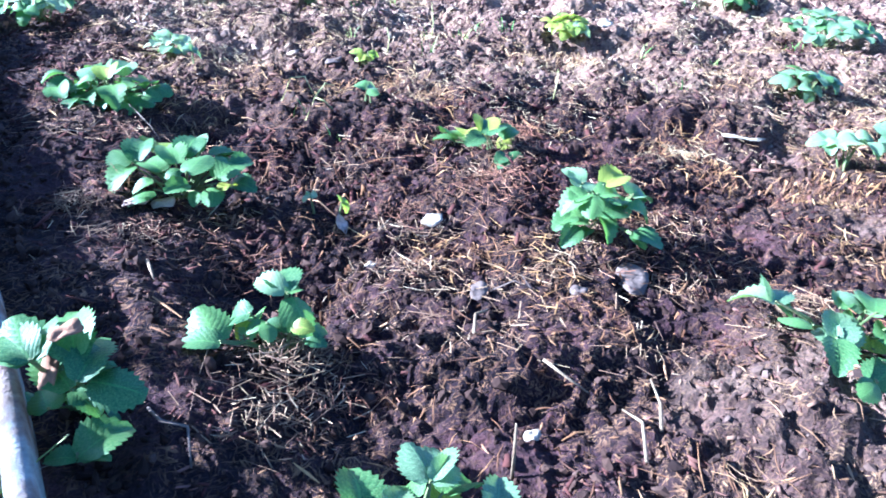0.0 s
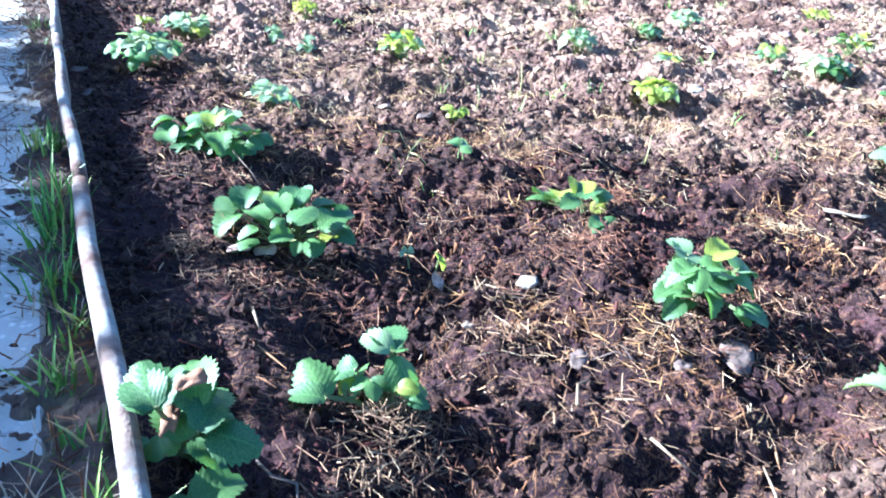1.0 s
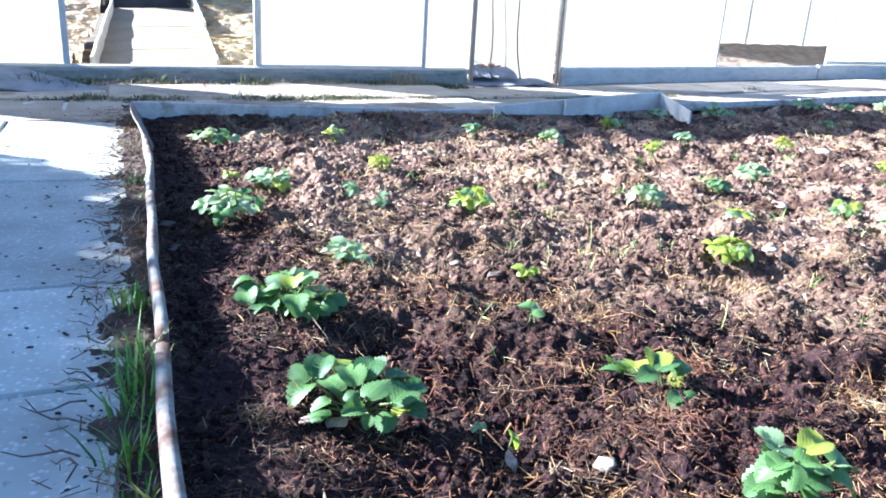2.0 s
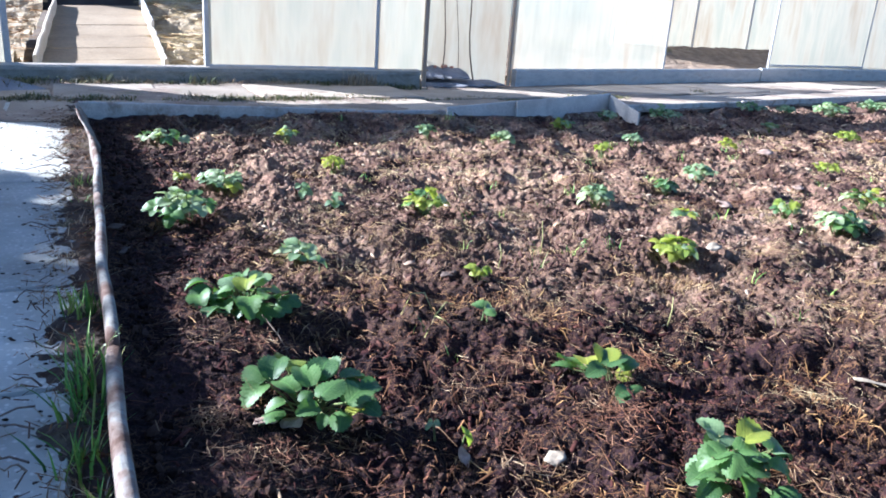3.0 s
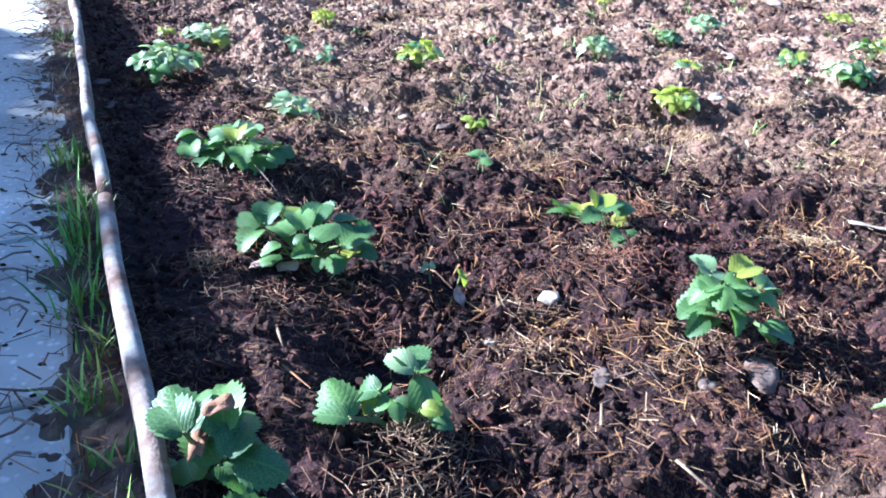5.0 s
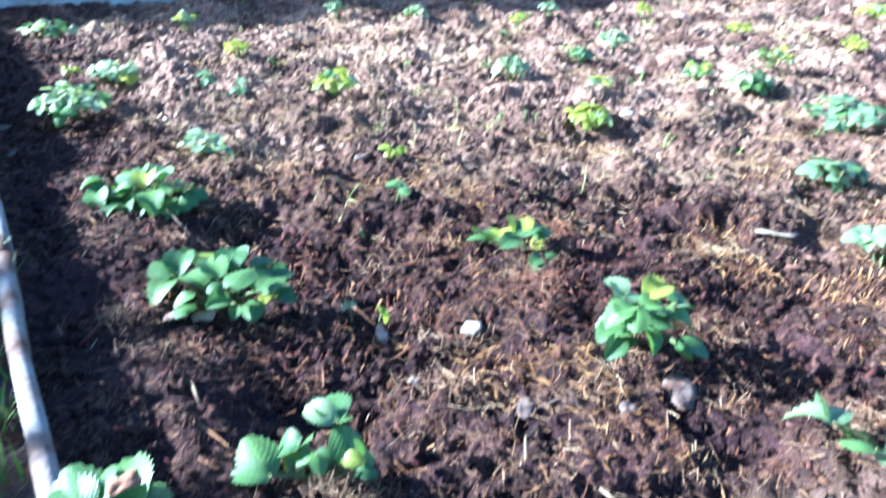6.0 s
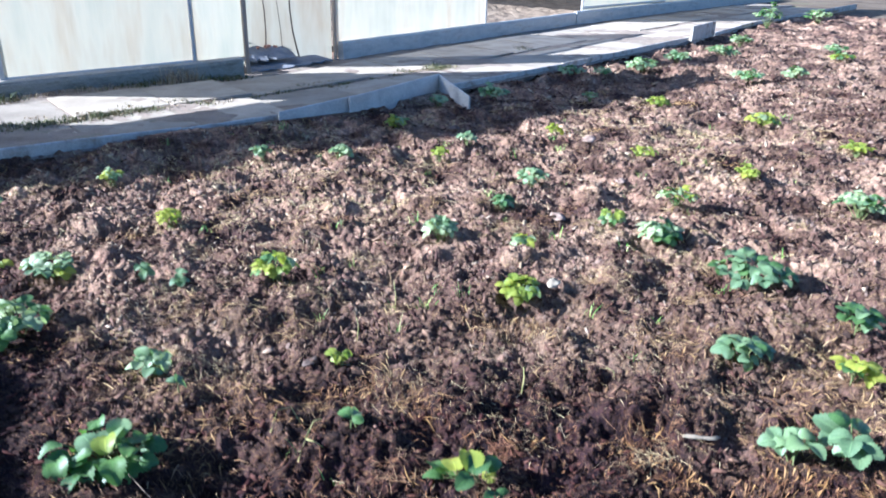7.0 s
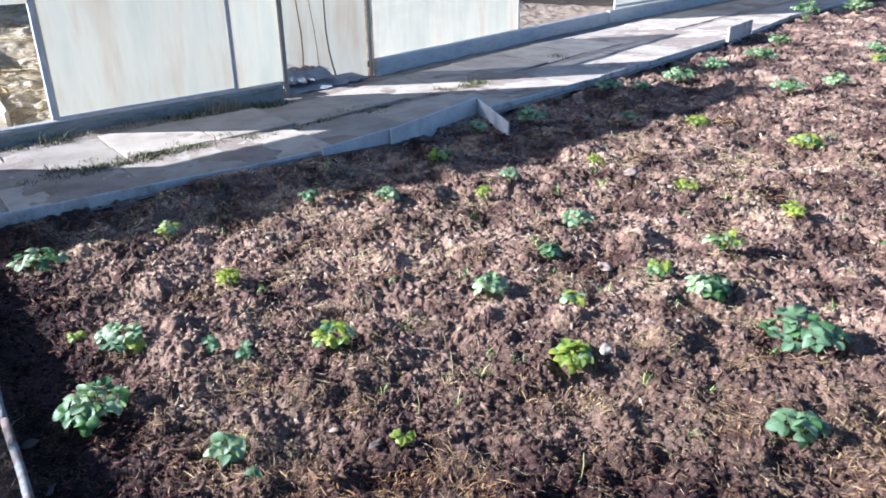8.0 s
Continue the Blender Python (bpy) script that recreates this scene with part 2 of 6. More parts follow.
TAN_STRAW = island_material("tan_straw", [(0.0, (0.08, 0.045, 0.025)), (0.5, (0.2, 0.12, 0.06)), (0.85, (0.34, 0.23, 0.115)), (1.0, (0.5, 0.38, 0.22))], 0.8)
PALE_STRAW = island_material("pale_straw", [(0.0, (0.14, 0.095, 0.055)), (0.5, (0.3, 0.22, 0.105)), (1.0, (0.56, 0.45, 0.24))], 0.8)
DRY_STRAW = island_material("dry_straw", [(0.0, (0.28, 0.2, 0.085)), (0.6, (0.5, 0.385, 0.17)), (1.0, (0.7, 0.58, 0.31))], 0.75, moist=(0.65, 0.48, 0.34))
LEAF_GREEN = leaf_material("leaf_green", (0.032, 0.086, 0.026), (0.095, 0.185, 0.04), (0.2, 0.285, 0.09))
# next two: pale leaf green, lightened further for sun and gloss on it
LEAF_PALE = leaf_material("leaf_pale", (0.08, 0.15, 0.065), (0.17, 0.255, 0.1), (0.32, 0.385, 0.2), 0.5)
LEAF_SUN_SHEEN = leaf_material("leaf_sun_sheen", (0.19, 0.26, 0.115), (0.34, 0.41, 0.19), (0.52, 0.56, 0.34), 0.5)
LEAF_YELLOW = leaf_material("leaf_yellow", (0.13, 0.22, 0.03), (0.36, 0.39, 0.05), (0.48, 0.42, 0.06), 0.3, 0.4)
LEAF_DEAD = plain("dead_leaf", [(0.3, (0.26, 0.17, 0.11)), (0.7, (0.48, 0.36, 0.27))], 30, 200, 0.8)
LEAF_GREY = plain("bleached_leaf", [(0.3, (0.085, 0.06, 0.046)), (0.7, (0.16, 0.122, 0.094))], 30, 200, 0.8)
WITHERED = plain("withered_leaf", [(0.3, (0.17, 0.085, 0.04)), (0.7, (0.3, 0.17, 0.09))], 30, 200, 0.8)
STALK = plain("pale_stalk", [(0.3, (0.16, 0.11, 0.06)), (0.7, (0.3, 0.23, 0.135))], 30, 150, 0.8)
PETAL = plain("pale_scrap", [(0.3, (0.3, 0.25, 0.17)), (0.7, (0.42, 0.355, 0.25))], 30, 150, 0.7)
STEM = plain("stem", [(0.3, (0.1, 0.17, 0.05)), (0.7, (0.22, 0.2, 0.08))], 20, 150, 0.6)
GRASS = island_material("grass", [(0.0, (0.08, 0.18, 0.03)), (0.5, (0.2, 0.38, 0.055)), (0.85, (0.42, 0.55, 0.1)), (1.0, (0.5, 0.46, 0.2))], 0.45, 0.4)
DRY_GRASS = island_material("dry_grass", [(0.0, (0.2, 0.14, 0.08)), (0.6, (0.42, 0.33, 0.2)), (1.0, (0.62, 0.53, 0.36))], 0.8)
DRY_STALK = plain("dry_stalk", [(0.3, (0.16, 0.12, 0.085)), (0.7, (0.32, 0.26, 0.19))], 40, 200, 0.85)
DARK_CRUMB = island_material("dark_crumb", [(0.0, (0.02, 0.014, 0.011)), (1.0, (0.09, 0.065, 0.045))], 0.95, 0.1)
TWIG = plain("twig", [(0.3, (0.06, 0.045, 0.035)), (0.7, (0.2, 0.15, 0.11))], 40, 200, 0.85)
SLAB = speckled("path_slab", (0.53, 0.53, 0.465), (0.8, 0.79, 0.72), (0.11, 0.09, 0.07))
PAVING = speckled("back_paving", (0.45, 0.385, 0.295), (0.54, 0.47, 0.37), (0.18, 0.135, 0.085), 0.3)
EDGING = plain("edging_cement", [(0.3, (0.42, 0.385, 0.33)), (0.46, (0.6, 0.555, 0.475)), (0.58, (0.46, 0.405, 0.33)), (0.7, (0.22, 0.165, 0.11))], 9, 120, 0.8, 0.2, bump_d=0.004)
RIM_PAINT = plain("worn_rim_paint", [(0.32, (0.16, 0.145, 0.12)), (0.43, (0.27, 0.268, 0.235)), (0.51, (0.21, 0.165, 0.13)), (0.6, (0.1, 0.06, 0.04))], 11, 130, 0.85, 0.2, bump_d=0.004)
SLATE = plain("slate_sheet", [(0.3, (0.52, 0.485, 0.42)), (0.7, (0.73, 0.685, 0.6))], 5, 90, 0.85)
SLATE_DARK = plain("slate_dark", [(0.3, (0.16, 0.165, 0.175)), (0.7, (0.3, 0.3, 0.31))], 5, 90, 0.85)
BASE = plain("base_board", [(0.3, (0.2, 0.19, 0.155)), (0.5, (0.33, 0.31, 0.255)), (0.68, (0.17, 0.155, 0.11))], 4, 60, 0.9, stretch=(1, 1, 3))
BASE_PALE = plain("pale_base_board", [(0.3, (0.42, 0.41, 0.37)), (0.55, (0.58, 0.56, 0.5)), (0.75, (0.42, 0.35, 0.27))], 4, 60, 0.9, stretch=(1, 1, 3))
LEDGE = plain("cement_ledge", [(0.3, (0.42, 0.36, 0.27)), (0.6, (0.58, 0.51, 0.4)), (0.75, (0.3, 0.25, 0.18))], 5, 70, 0.9)
METAL = plain("painted_steel", [(0.3, (0.42, 0.42, 0.4)), (0.7, (0.58, 0.57, 0.54))], 8, 100, 0.55, 0.4)
WOOD = plain("weathered_wood", [(0.3, (0.28, 0.22, 0.16)), (0.7, (0.48, 0.4, 0.3))], 6, 60, 0.85, stretch=(6, 6, 0.5))
BOARD_PALE = plain("pale_board", [(0.3, (0.5, 0.42, 0.3)), (0.7, (0.68, 0.6, 0.46))], 5, 60, 0.85)
MOSS_GRASS = island_material("joint_grass", [(0.0, (0.05, 0.065, 0.025)), (0.4, (0.11, 0.125, 0.045)), (0.75, (0.2, 0.19, 0.075)), (1.0, (0.33, 0.29, 0.14))], 0.7, 0.2)
SHOOT = plain("pale_shoot", [(0.3, (0.34, 0.36, 0.1)), (0.7, (0.55, 0.5, 0.2))], 30, 150, 0.6)
DRY_EARTH = plain("dry_earth", [(0.3, (0.16, 0.115, 0.075)), (0.55, (0.27, 0.205, 0.135)), (0.75, (0.36, 0.29, 0.2))], 5, 50, 0.95, bump_d=0.02)
GROUND = plain("ground_earth", [(0.35, (0.1, 0.075, 0.05)), (0.6, (0.2, 0.155, 0.1)), (0.75, (0.12, 0.14, 0.05))], 1.5, 40, 0.95, bump_d=0.02)
STRAW_BED = plain("straw_bed", [(0.3, (0.3, 0.23, 0.13)), (0.5, (0.52, 0.42, 0.26)), (0.7, (0.68, 0.58, 0.4))], 9, 60, 0.9, bump_d=0.03, fine_mix=0.6)
VERGE = plain("verge_earth", [(0.3, (0.045, 0.033, 0.026)), (0.55, (0.095, 0.07, 0.052)), (0.75, (0.15, 0.14, 0.07))], 14, 150, 0.95, bump_d=0.006)
JOINT = plain("joint_earth", [(0.3, (0.2, 0.155, 0.11)), (0.55, (0.32, 0.255, 0.19)), (0.75, (0.2, 0.19, 0.1))], 4, 60, 0.95, bump_d=0.006)
CONCRETE = plain("far_path", [(0.3, (0.25, 0.19, 0.115)), (0.7, (0.38, 0.305, 0.195))], 2, 40, 0.9)
BRICK = plain("brick", [(0.3, (0.3, 0.15, 0.1)), (0.7, (0.45, 0.26, 0.18))], 14, 90, 0.9)
SHEET = sheet_material()
FILM = sheet_material("greenhouse_film", 0.45, 0.25)
BARK = plain("bark", [(0.3, (0.07, 0.05, 0.035)), (0.7, (0.16, 0.12, 0.09))], 10, 60, 0.9)
DARK_WOOD = plain("dark_boards", [(0.3, (0.04, 0.04, 0.045)), (0.7, (0.08, 0.08, 0.085))], 4, 60, 0.8)


# ---------------- mesh helpers ----------------
def part(name, bm, mat, parent=None, label="", smooth=False):
    me = bpy.data.meshes.new(name)
    bm.to_mesh(me)
    bm.free()
    return mesh_part(name, me, mat, parent, label, smooth)


def mesh_part(name, me, mat, parent=None, label="", smooth=False):
    if mat and not me.materials:
        me.materials.append(mat)
    if smooth:
        me.polygons.foreach_set("use_smooth", [True] * len(me.polygons))
    ob = new(name, me)
    if parent:
        ob.parent = parent
    return tagged(ob, label) if label else ob


def thing(name, x, y, z, label, category, group="", kind="", turn=0.0):
    ob = new(name)
    ob.empty_display_size = 0.05
    ob.matrix_world = pose(x, y, z, 0, 0, turn)
    return tagged(ob, label, category, group, kind)


def hull(bm, loops, cap=True):
    """A skin over rings of equal length."""
    rings = [[bm.verts.new(p) for p in ring] for ring in loops]
    n = len(rings[0])
    for a, b in zip(rings, rings[1:]):
        for i in range(n):
            bm.faces.new((a[i], a[(i + 1) % n], b[(i + 1) % n], b[i]))
    if cap:
        bm.faces.new(rings[0][::-1])
        bm.faces.new(rings[-1])
    return bm


def tube(bm, points, radii, sides=6):
    loops = []
    for i, p in enumerate(points):
        a = points[max(0, i - 1)]
        c = points[min(len(points) - 1, i + 1)]
        d = (Vector(c) - Vector(a)).normalized()
        u = d.cross(Vector((0.3, 0.2, 1) if abs(d.z) < 0.8 else (1, 0, 0.1))).normalized()
        v = d.cross(u)
        r = radii[i] if isinstance(radii, (list, tuple)) else radii
        loops.append([Vector(p) + r * (math.cos(2 * math.pi * k / sides) * u + math.sin(2 * math.pi * k / sides) * v) for k in range(sides)])
    return hull(bm, loops)


def plank(a, b, height, thick, z0=0.0, lean=0.0, wobble=0.0, segs=8, end_height=None, rnd=None):
    """An upright board from a to b (plan), with worn rounded top, leaning sideways by lean metres at its top."""
    rnd = rnd or random.Random(3)
    bm = bmesh.new()
    a, b = Vector((*a[:2], 0)), Vector((*b[:2], 0))
    d = (b - a).normalized()
    side = Vector((d.y, -d.x, 0))
    end_height = height if end_height is None else end_height
    loops = []
    for i in range(segs + 1):
        f = i / segs
        h = height + (end_height - height) * f + rnd.uniform(-1, 1) * wobble * 0.4
        c = a.lerp(b, f) + side * rnd.uniform(-1, 1) * wobble
        t = thick / 2
        prof = [(-t, 0), (t, 0), (t, h - t * 0.7), (t * 0.6, h - t * 0.15), (0, h), (-t * 0.6, h - t * 0.15), (-t, h - t * 0.7)]
        loops.append([c + side * (s + lean * q / max(h, 0.01)) + Vector((0, 0, z0 + q)) for s, q in prof])
    return hull(bm, loops)


def block(bm, m, sx, sy, sz, bev=0.004):
    """A bevelled box about the pose m, resting on its base."""
    made = bmesh.ops.create_cube(bm, size=1, matrix=m @ pose(0, 0, sz / 2) @ Matrix.Diagonal((sx, sy, sz, 1)))
    if bev:
        edges = list({e for v in made["verts"] for e in v.link_edges})
        bmesh.ops.bevel(bm, geom=edges, offset=bev, segments=1, affect="EDGES")
    return bm


# ---------------- the soil's shape ----------------
def hashed(ix, iy, seed):
    h = (ix.astype(np.int64) * 374761393 + iy.astype(np.int64) * 668265263 + seed * 974711) & 0xFFFFFFFF
    h = ((h ^ (h >> 13)) * 1274126177) & 0xFFFFFFFF
    return ((h ^ (h >> 16)) & 0xFFFF) / 65535.0


def value_noise(x, y, cell, seed):
    gx, gy = x / cell, y / cell
    ix, iy = np.floor(gx), np.floor(gy)
    fx, fy = gx - ix, gy - iy
    fx, fy = fx * fx * (3 - 2 * fx), fy * fy * (3 - 2 * fy)
    a, b = hashed(ix, iy, seed), hashed(ix + 1, iy, seed)
    c, d = hashed(ix, iy + 1, seed), hashed(ix + 1, iy + 1, seed)
    return (a * (1 - fx) + b * fx) * (1 - fy) + (c * (1 - fx) + d * fx) * fy - 0.5


def clods(x, y, cell, seed, share=0.6):
    """Rounded lumps of uneven size scattered on a jittered grid."""
    gx, gy = x / cell, y / cell
    ix, iy = np.floor(gx), np.floor(gy)
    best = np.zeros_like(x)
    for ox in (-1, 0, 1):
        for oy in (-1, 0, 1):
            jx, jy = ix + ox, iy + oy
            px, py = jx + hashed(jx, jy, seed), jy + hashed(jx, jy, seed + 1)
            r = 0.35 + 0.6 * hashed(jx, jy, seed + 2)
            on = hashed(jx, jy, seed + 3) < share
            q = 1 - ((gx - px) ** 2 + (gy - py) ** 2) / (r * r)
            best = np.maximum(best, np.where(on & (q > 0), np.sqrt(np.maximum(q, 0)) * r * cell, 0))
    return best


def rim_x(y):
    """The line of the edging along the path."""
    y = np.asarray(y, float)
    return np.interp(y, [-1.0, 0.6, 1.0, 1.45, 1.95, 2.4, 2.85, 3.3, 4.3, 6.0], [0.16, 0.005, -0.062, -0.132, -0.212, -0.28, -0.34, -0.415, -0.60, -0.9])


def edge_y(x):
    """The line of the bed's far edge."""
    x = np.asarray(x, float)
    return np.interp(x, [-2, -0.6, 0.8, 1.43, 1.95, 2.82, 3.1, 4.4, 7.0, 9.8, 16.0], [3.9, 4.25, 4.68, 4.82, 4.86, 5.33, 5.33, 5.82, 6.92, 8.25, 10.6])


def soil_z(x, y):
    x, y = np.asarray(x, float), np.asarray(y, float)
    wx = x + 0.02 * value_noise(x, y, 0.07, 71) + 0.008 * value_noise(x, y, 0.025, 72)
    wy = y + 0.02 * value_noise(x, y, 0.07, 73) + 0.008 * value_noise(x, y, 0.025, 74)
    z = 0.035 * value_noise(x, y, 0.9, 5) + 0.064 * value_noise(wx, wy, 0.27, 6) + 0.04 * value_noise(wx, wy, 0.11, 7)
    z = z + 0.34 * clods(wx, wy, 0.09, 11, 0.2) + 0.2 * clods(wx, wy, 0.042, 21, 0.28) + 0.12 * clods(wx, wy, 0.018, 31, 0.3)
    z = z + 0.03 * np.abs(value_noise(wx, wy, 0.045, 8)) + 0.015 * value_noise(x, y, 0.018, 9) + 0.01 * value_noise(x, y, 0.009, 10) - 0.01
    beside = np.clip((0.36 - (x - rim_x(y))) / 0.2, 0, 1)
    heaped = np.interp(y, [0.4, 1.7, 2.4], [0.04, 0.03, 0.0])
    z = z * (1 - 0.55 * beside) + heaped * beside
    z = z + 0.015 * np.clip((0.06 - (x - rim_x(y))) / 0.06, 0, 1) + 0.012 * np.clip((0.3 - (edge_y(x) - y)) / 0.3, 0, 1)
    corner = np.clip((1.4 - x) / 0.6, 0, 1)
    z = z + 0.028 * corner * np.clip((0.4 - (edge_y(x) - y)) / 0.3, 0, 1)
    near = np.clip((0.16 - (edge_y(x) - y)) / 0.1, 0, 1)
    z = z * (1 - near) + np.minimum(z, 0.028 + 0.022 * corner) * near
    out = np.clip(-(edge_y(x) - y) / 0.06, 0, 1)
    return z * (1 - out) + out * -0.06


def graded(start, knee, end, step, grow):
    vals = [start]
    while vals[-1] < end:
        vals.append(vals[-1] + step + grow * max(0.0, vals[-1] - knee))
    return np.array(vals)


def grid_mesh(name, X, Y, Z, shade_smooth=True):
    ny, nx = X.shape
    me = bpy.data.meshes.new(name)
    me.vertices.add(nx * ny)
    me.vertices.foreach_set("co", np.stack((X, Y, Z), -1).astype(np.float32).ravel())
    i = np.arange(nx * ny).reshape(ny, nx)
    quads = np.stack((i[:-1, :-1], i[:-1, 1:], i[1:, 1:], i[1:, :-1]), -1).reshape(-1)
    count = (nx - 1) * (ny - 1)
    me.loops.add(count * 4)
    me.polygons.add(count)
    me.loops.foreach_set("vertex_index", quads.astype(np.int32))
    me.polygons.foreach_set("loop_start", np.arange(0, count * 4, 4, dtype=np.int32))
    me.polygons.foreach_set("use_smooth", np.full(count, shade_smooth, dtype=bool))
    me.update(calc_edges=True)
    return me


# ---------------- ground, bed and paving ----------------
bm = bmesh.new()
bmesh.ops.create_grid(bm, x_segments=60, y_segments=60, size=150)
for v in bm.verts:
    v.co.z = -0.07
tagged(part("ground", bm, GROUND), "bare earth of the garden running out to the horizon", "ground", kind="structure")

off = graded(0.0, 1.3, 14.0, 0.006, 0.0048)
rows_y = graded(-0.15, 1.7, 9.6, 0.006, 0.0048)
OFF, RY = np.meshgrid(off, rows_y)
SX = rim_x(RY) + 0.005 + OFF
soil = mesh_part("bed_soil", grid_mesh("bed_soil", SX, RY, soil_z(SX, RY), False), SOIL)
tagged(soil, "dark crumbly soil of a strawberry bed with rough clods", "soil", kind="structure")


def rng_points(rnd, count, x0, x1, y0, y1, near):
    """Random places in the bed, thicker towards the near end."""
    pts = []
    while len(pts) < count:
        y = y0 + (y1 - y0) * rnd.random() ** near
        x = float(rim_x(y)) + 0.04 + (x1 - x0) * rnd.random() ** near
        if y < float(edge_y(x)) - 0.05:
            pts.append((x, y))
    return pts


def from_lists(name, verts, faces):
    me = bpy.data.meshes.new(name)
    me.from_pydata(verts, [], faces)
    me.update()
    return me


ICO = bmesh.new()
bmesh.ops.create_icosphere(ICO, subdivisions=1, radius=1)
ICO_V = [v.co.copy() for v in ICO.verts]
ICO_F = [[v.index for v in f.verts] for f in ICO.faces]
ICO.free()


def crumbs(count, seed, x1=9.0, y1=7.5, near=1.7, size=1.0):
    rnd = random.Random(seed)
    verts, faces = [], []
    pts = rng_points(rnd, count, 0, x1, 0.1, y1, near)
    zs = soil_z([p[0] for p in pts], [p[1] for p in pts])
    for (x, y), z in zip(pts, zs):
        d = math.hypot(x, y)
        r = size * (0.002 + 0.007 * rnd.random() ** 2.5) * (1 + 0.12 * d)
        n = len(verts)
        q = Euler((rnd.random() * 6, rnd.random() * 6, rnd.random() * 6)).to_matrix()
        sx, sy, sz = r * rnd.uniform(0.7, 1.4), r * rnd.uniform(0.7, 1.3), r * rnd.uniform(0.5, 0.9)
        for v in ICO_V:
            k = rnd.uniform(0.6, 1.25)
            c = q @ Vector((v.x * sx * k, v.y * sy * k, v.z * sz * k))
            verts.append((x + c.x, y + c.y, float(z) + 0.25 * r + c.z))
        faces += [[n + i for i in f] for f in ICO_F]
    return from_lists("crumbs", verts, faces)


def litter(count, seed, x1=8.0, y1=7.0, near=1.8, length=(0.012, 0.055), width=(0.0009, 0.0026), mats=None, spread=0.16):
    """Chopped straw and fibre: bent slivers with three sides, lying on the clods."""
    rnd = random.Random(seed)
    verts, faces = [], []
    pts = rng_points(rnd, count, 0, x1, 0.1, y1, near)
    if mats is not None:  # the straw lies in loose mats
        ax, ay = np.array([p[0] for p in pts]), np.array([p[1] for p in pts])
        keep = value_noise(ax, ay, 0.13, 91) + 0.7 * value_noise(ax, ay, 0.45, 92) > mats
        pts = [p for p, k in zip(pts, keep) if k]
    bare = np.array([p[0] for p in pts]) - rim_x([p[1] for p in pts])
    pts = [p for p, q in zip(pts, bare) if q > 0.12 + 0.3 * rnd.random()]
    info = []
    for x, y in pts:
        d = 1 + spread * math.hypot(x, y)
        l = (length[0] + (length[1] - length[0]) * rnd.random() ** 2) * d
        a = rnd.random() * math.pi * 2
        info.append((x, y, l, a, rnd.uniform(*width) * d, rnd.uniform(-0.3, 0.3)))
    ends = np.array([[(x + math.cos(a) * l * k, y + math.sin(a) * l * k) for k in (-0.5, 0.0, 0.5)] for x, y, l, a, w, c in info])
    zs = soil_z(ends[:, :, 0], ends[:, :, 1])
    for (x, y, l, a, w, c), e, z in zip(info, ends, zs):
        top = float(z.max())
        lift = rnd.uniform(0.001, 0.006)
        mid = max(float(z[1]), (float(z[0]) + float(z[2])) / 2) + lift
        n = len(verts)
        px, py = -math.sin(a), math.cos(a)
        for k, h in zip((0, 1, 2), (0.6 * float(z[0]) + 0.4 * top + lift, max(mid, 0.5 * top), 0.6 * float(z[2]) + 0.4 * top + lift)):
            bx, by = e[k]
            bend = c * l * 0.25 * (1 - abs(k - 1) * 1.0)
            bx, by = bx + px * bend, by + py * bend
            wk = w * (1.0 if k == 1 else 0.35)
            verts += [(bx + px * wk, by + py * wk, h), (bx - px * wk, by - py * wk, h), (bx, by, h + wk * 0.5)]
        for k in (0, 3):
            for i in range(3):
                j = (i + 1) % 3
                faces.append([n + k + i, n + k + j, n + k + 3 + j, n + k + 3 + i])
        faces += [[n, n + 1, n + 2], [n + 8, n + 7, n + 6]]
    return from_lists("litter", verts, faces)


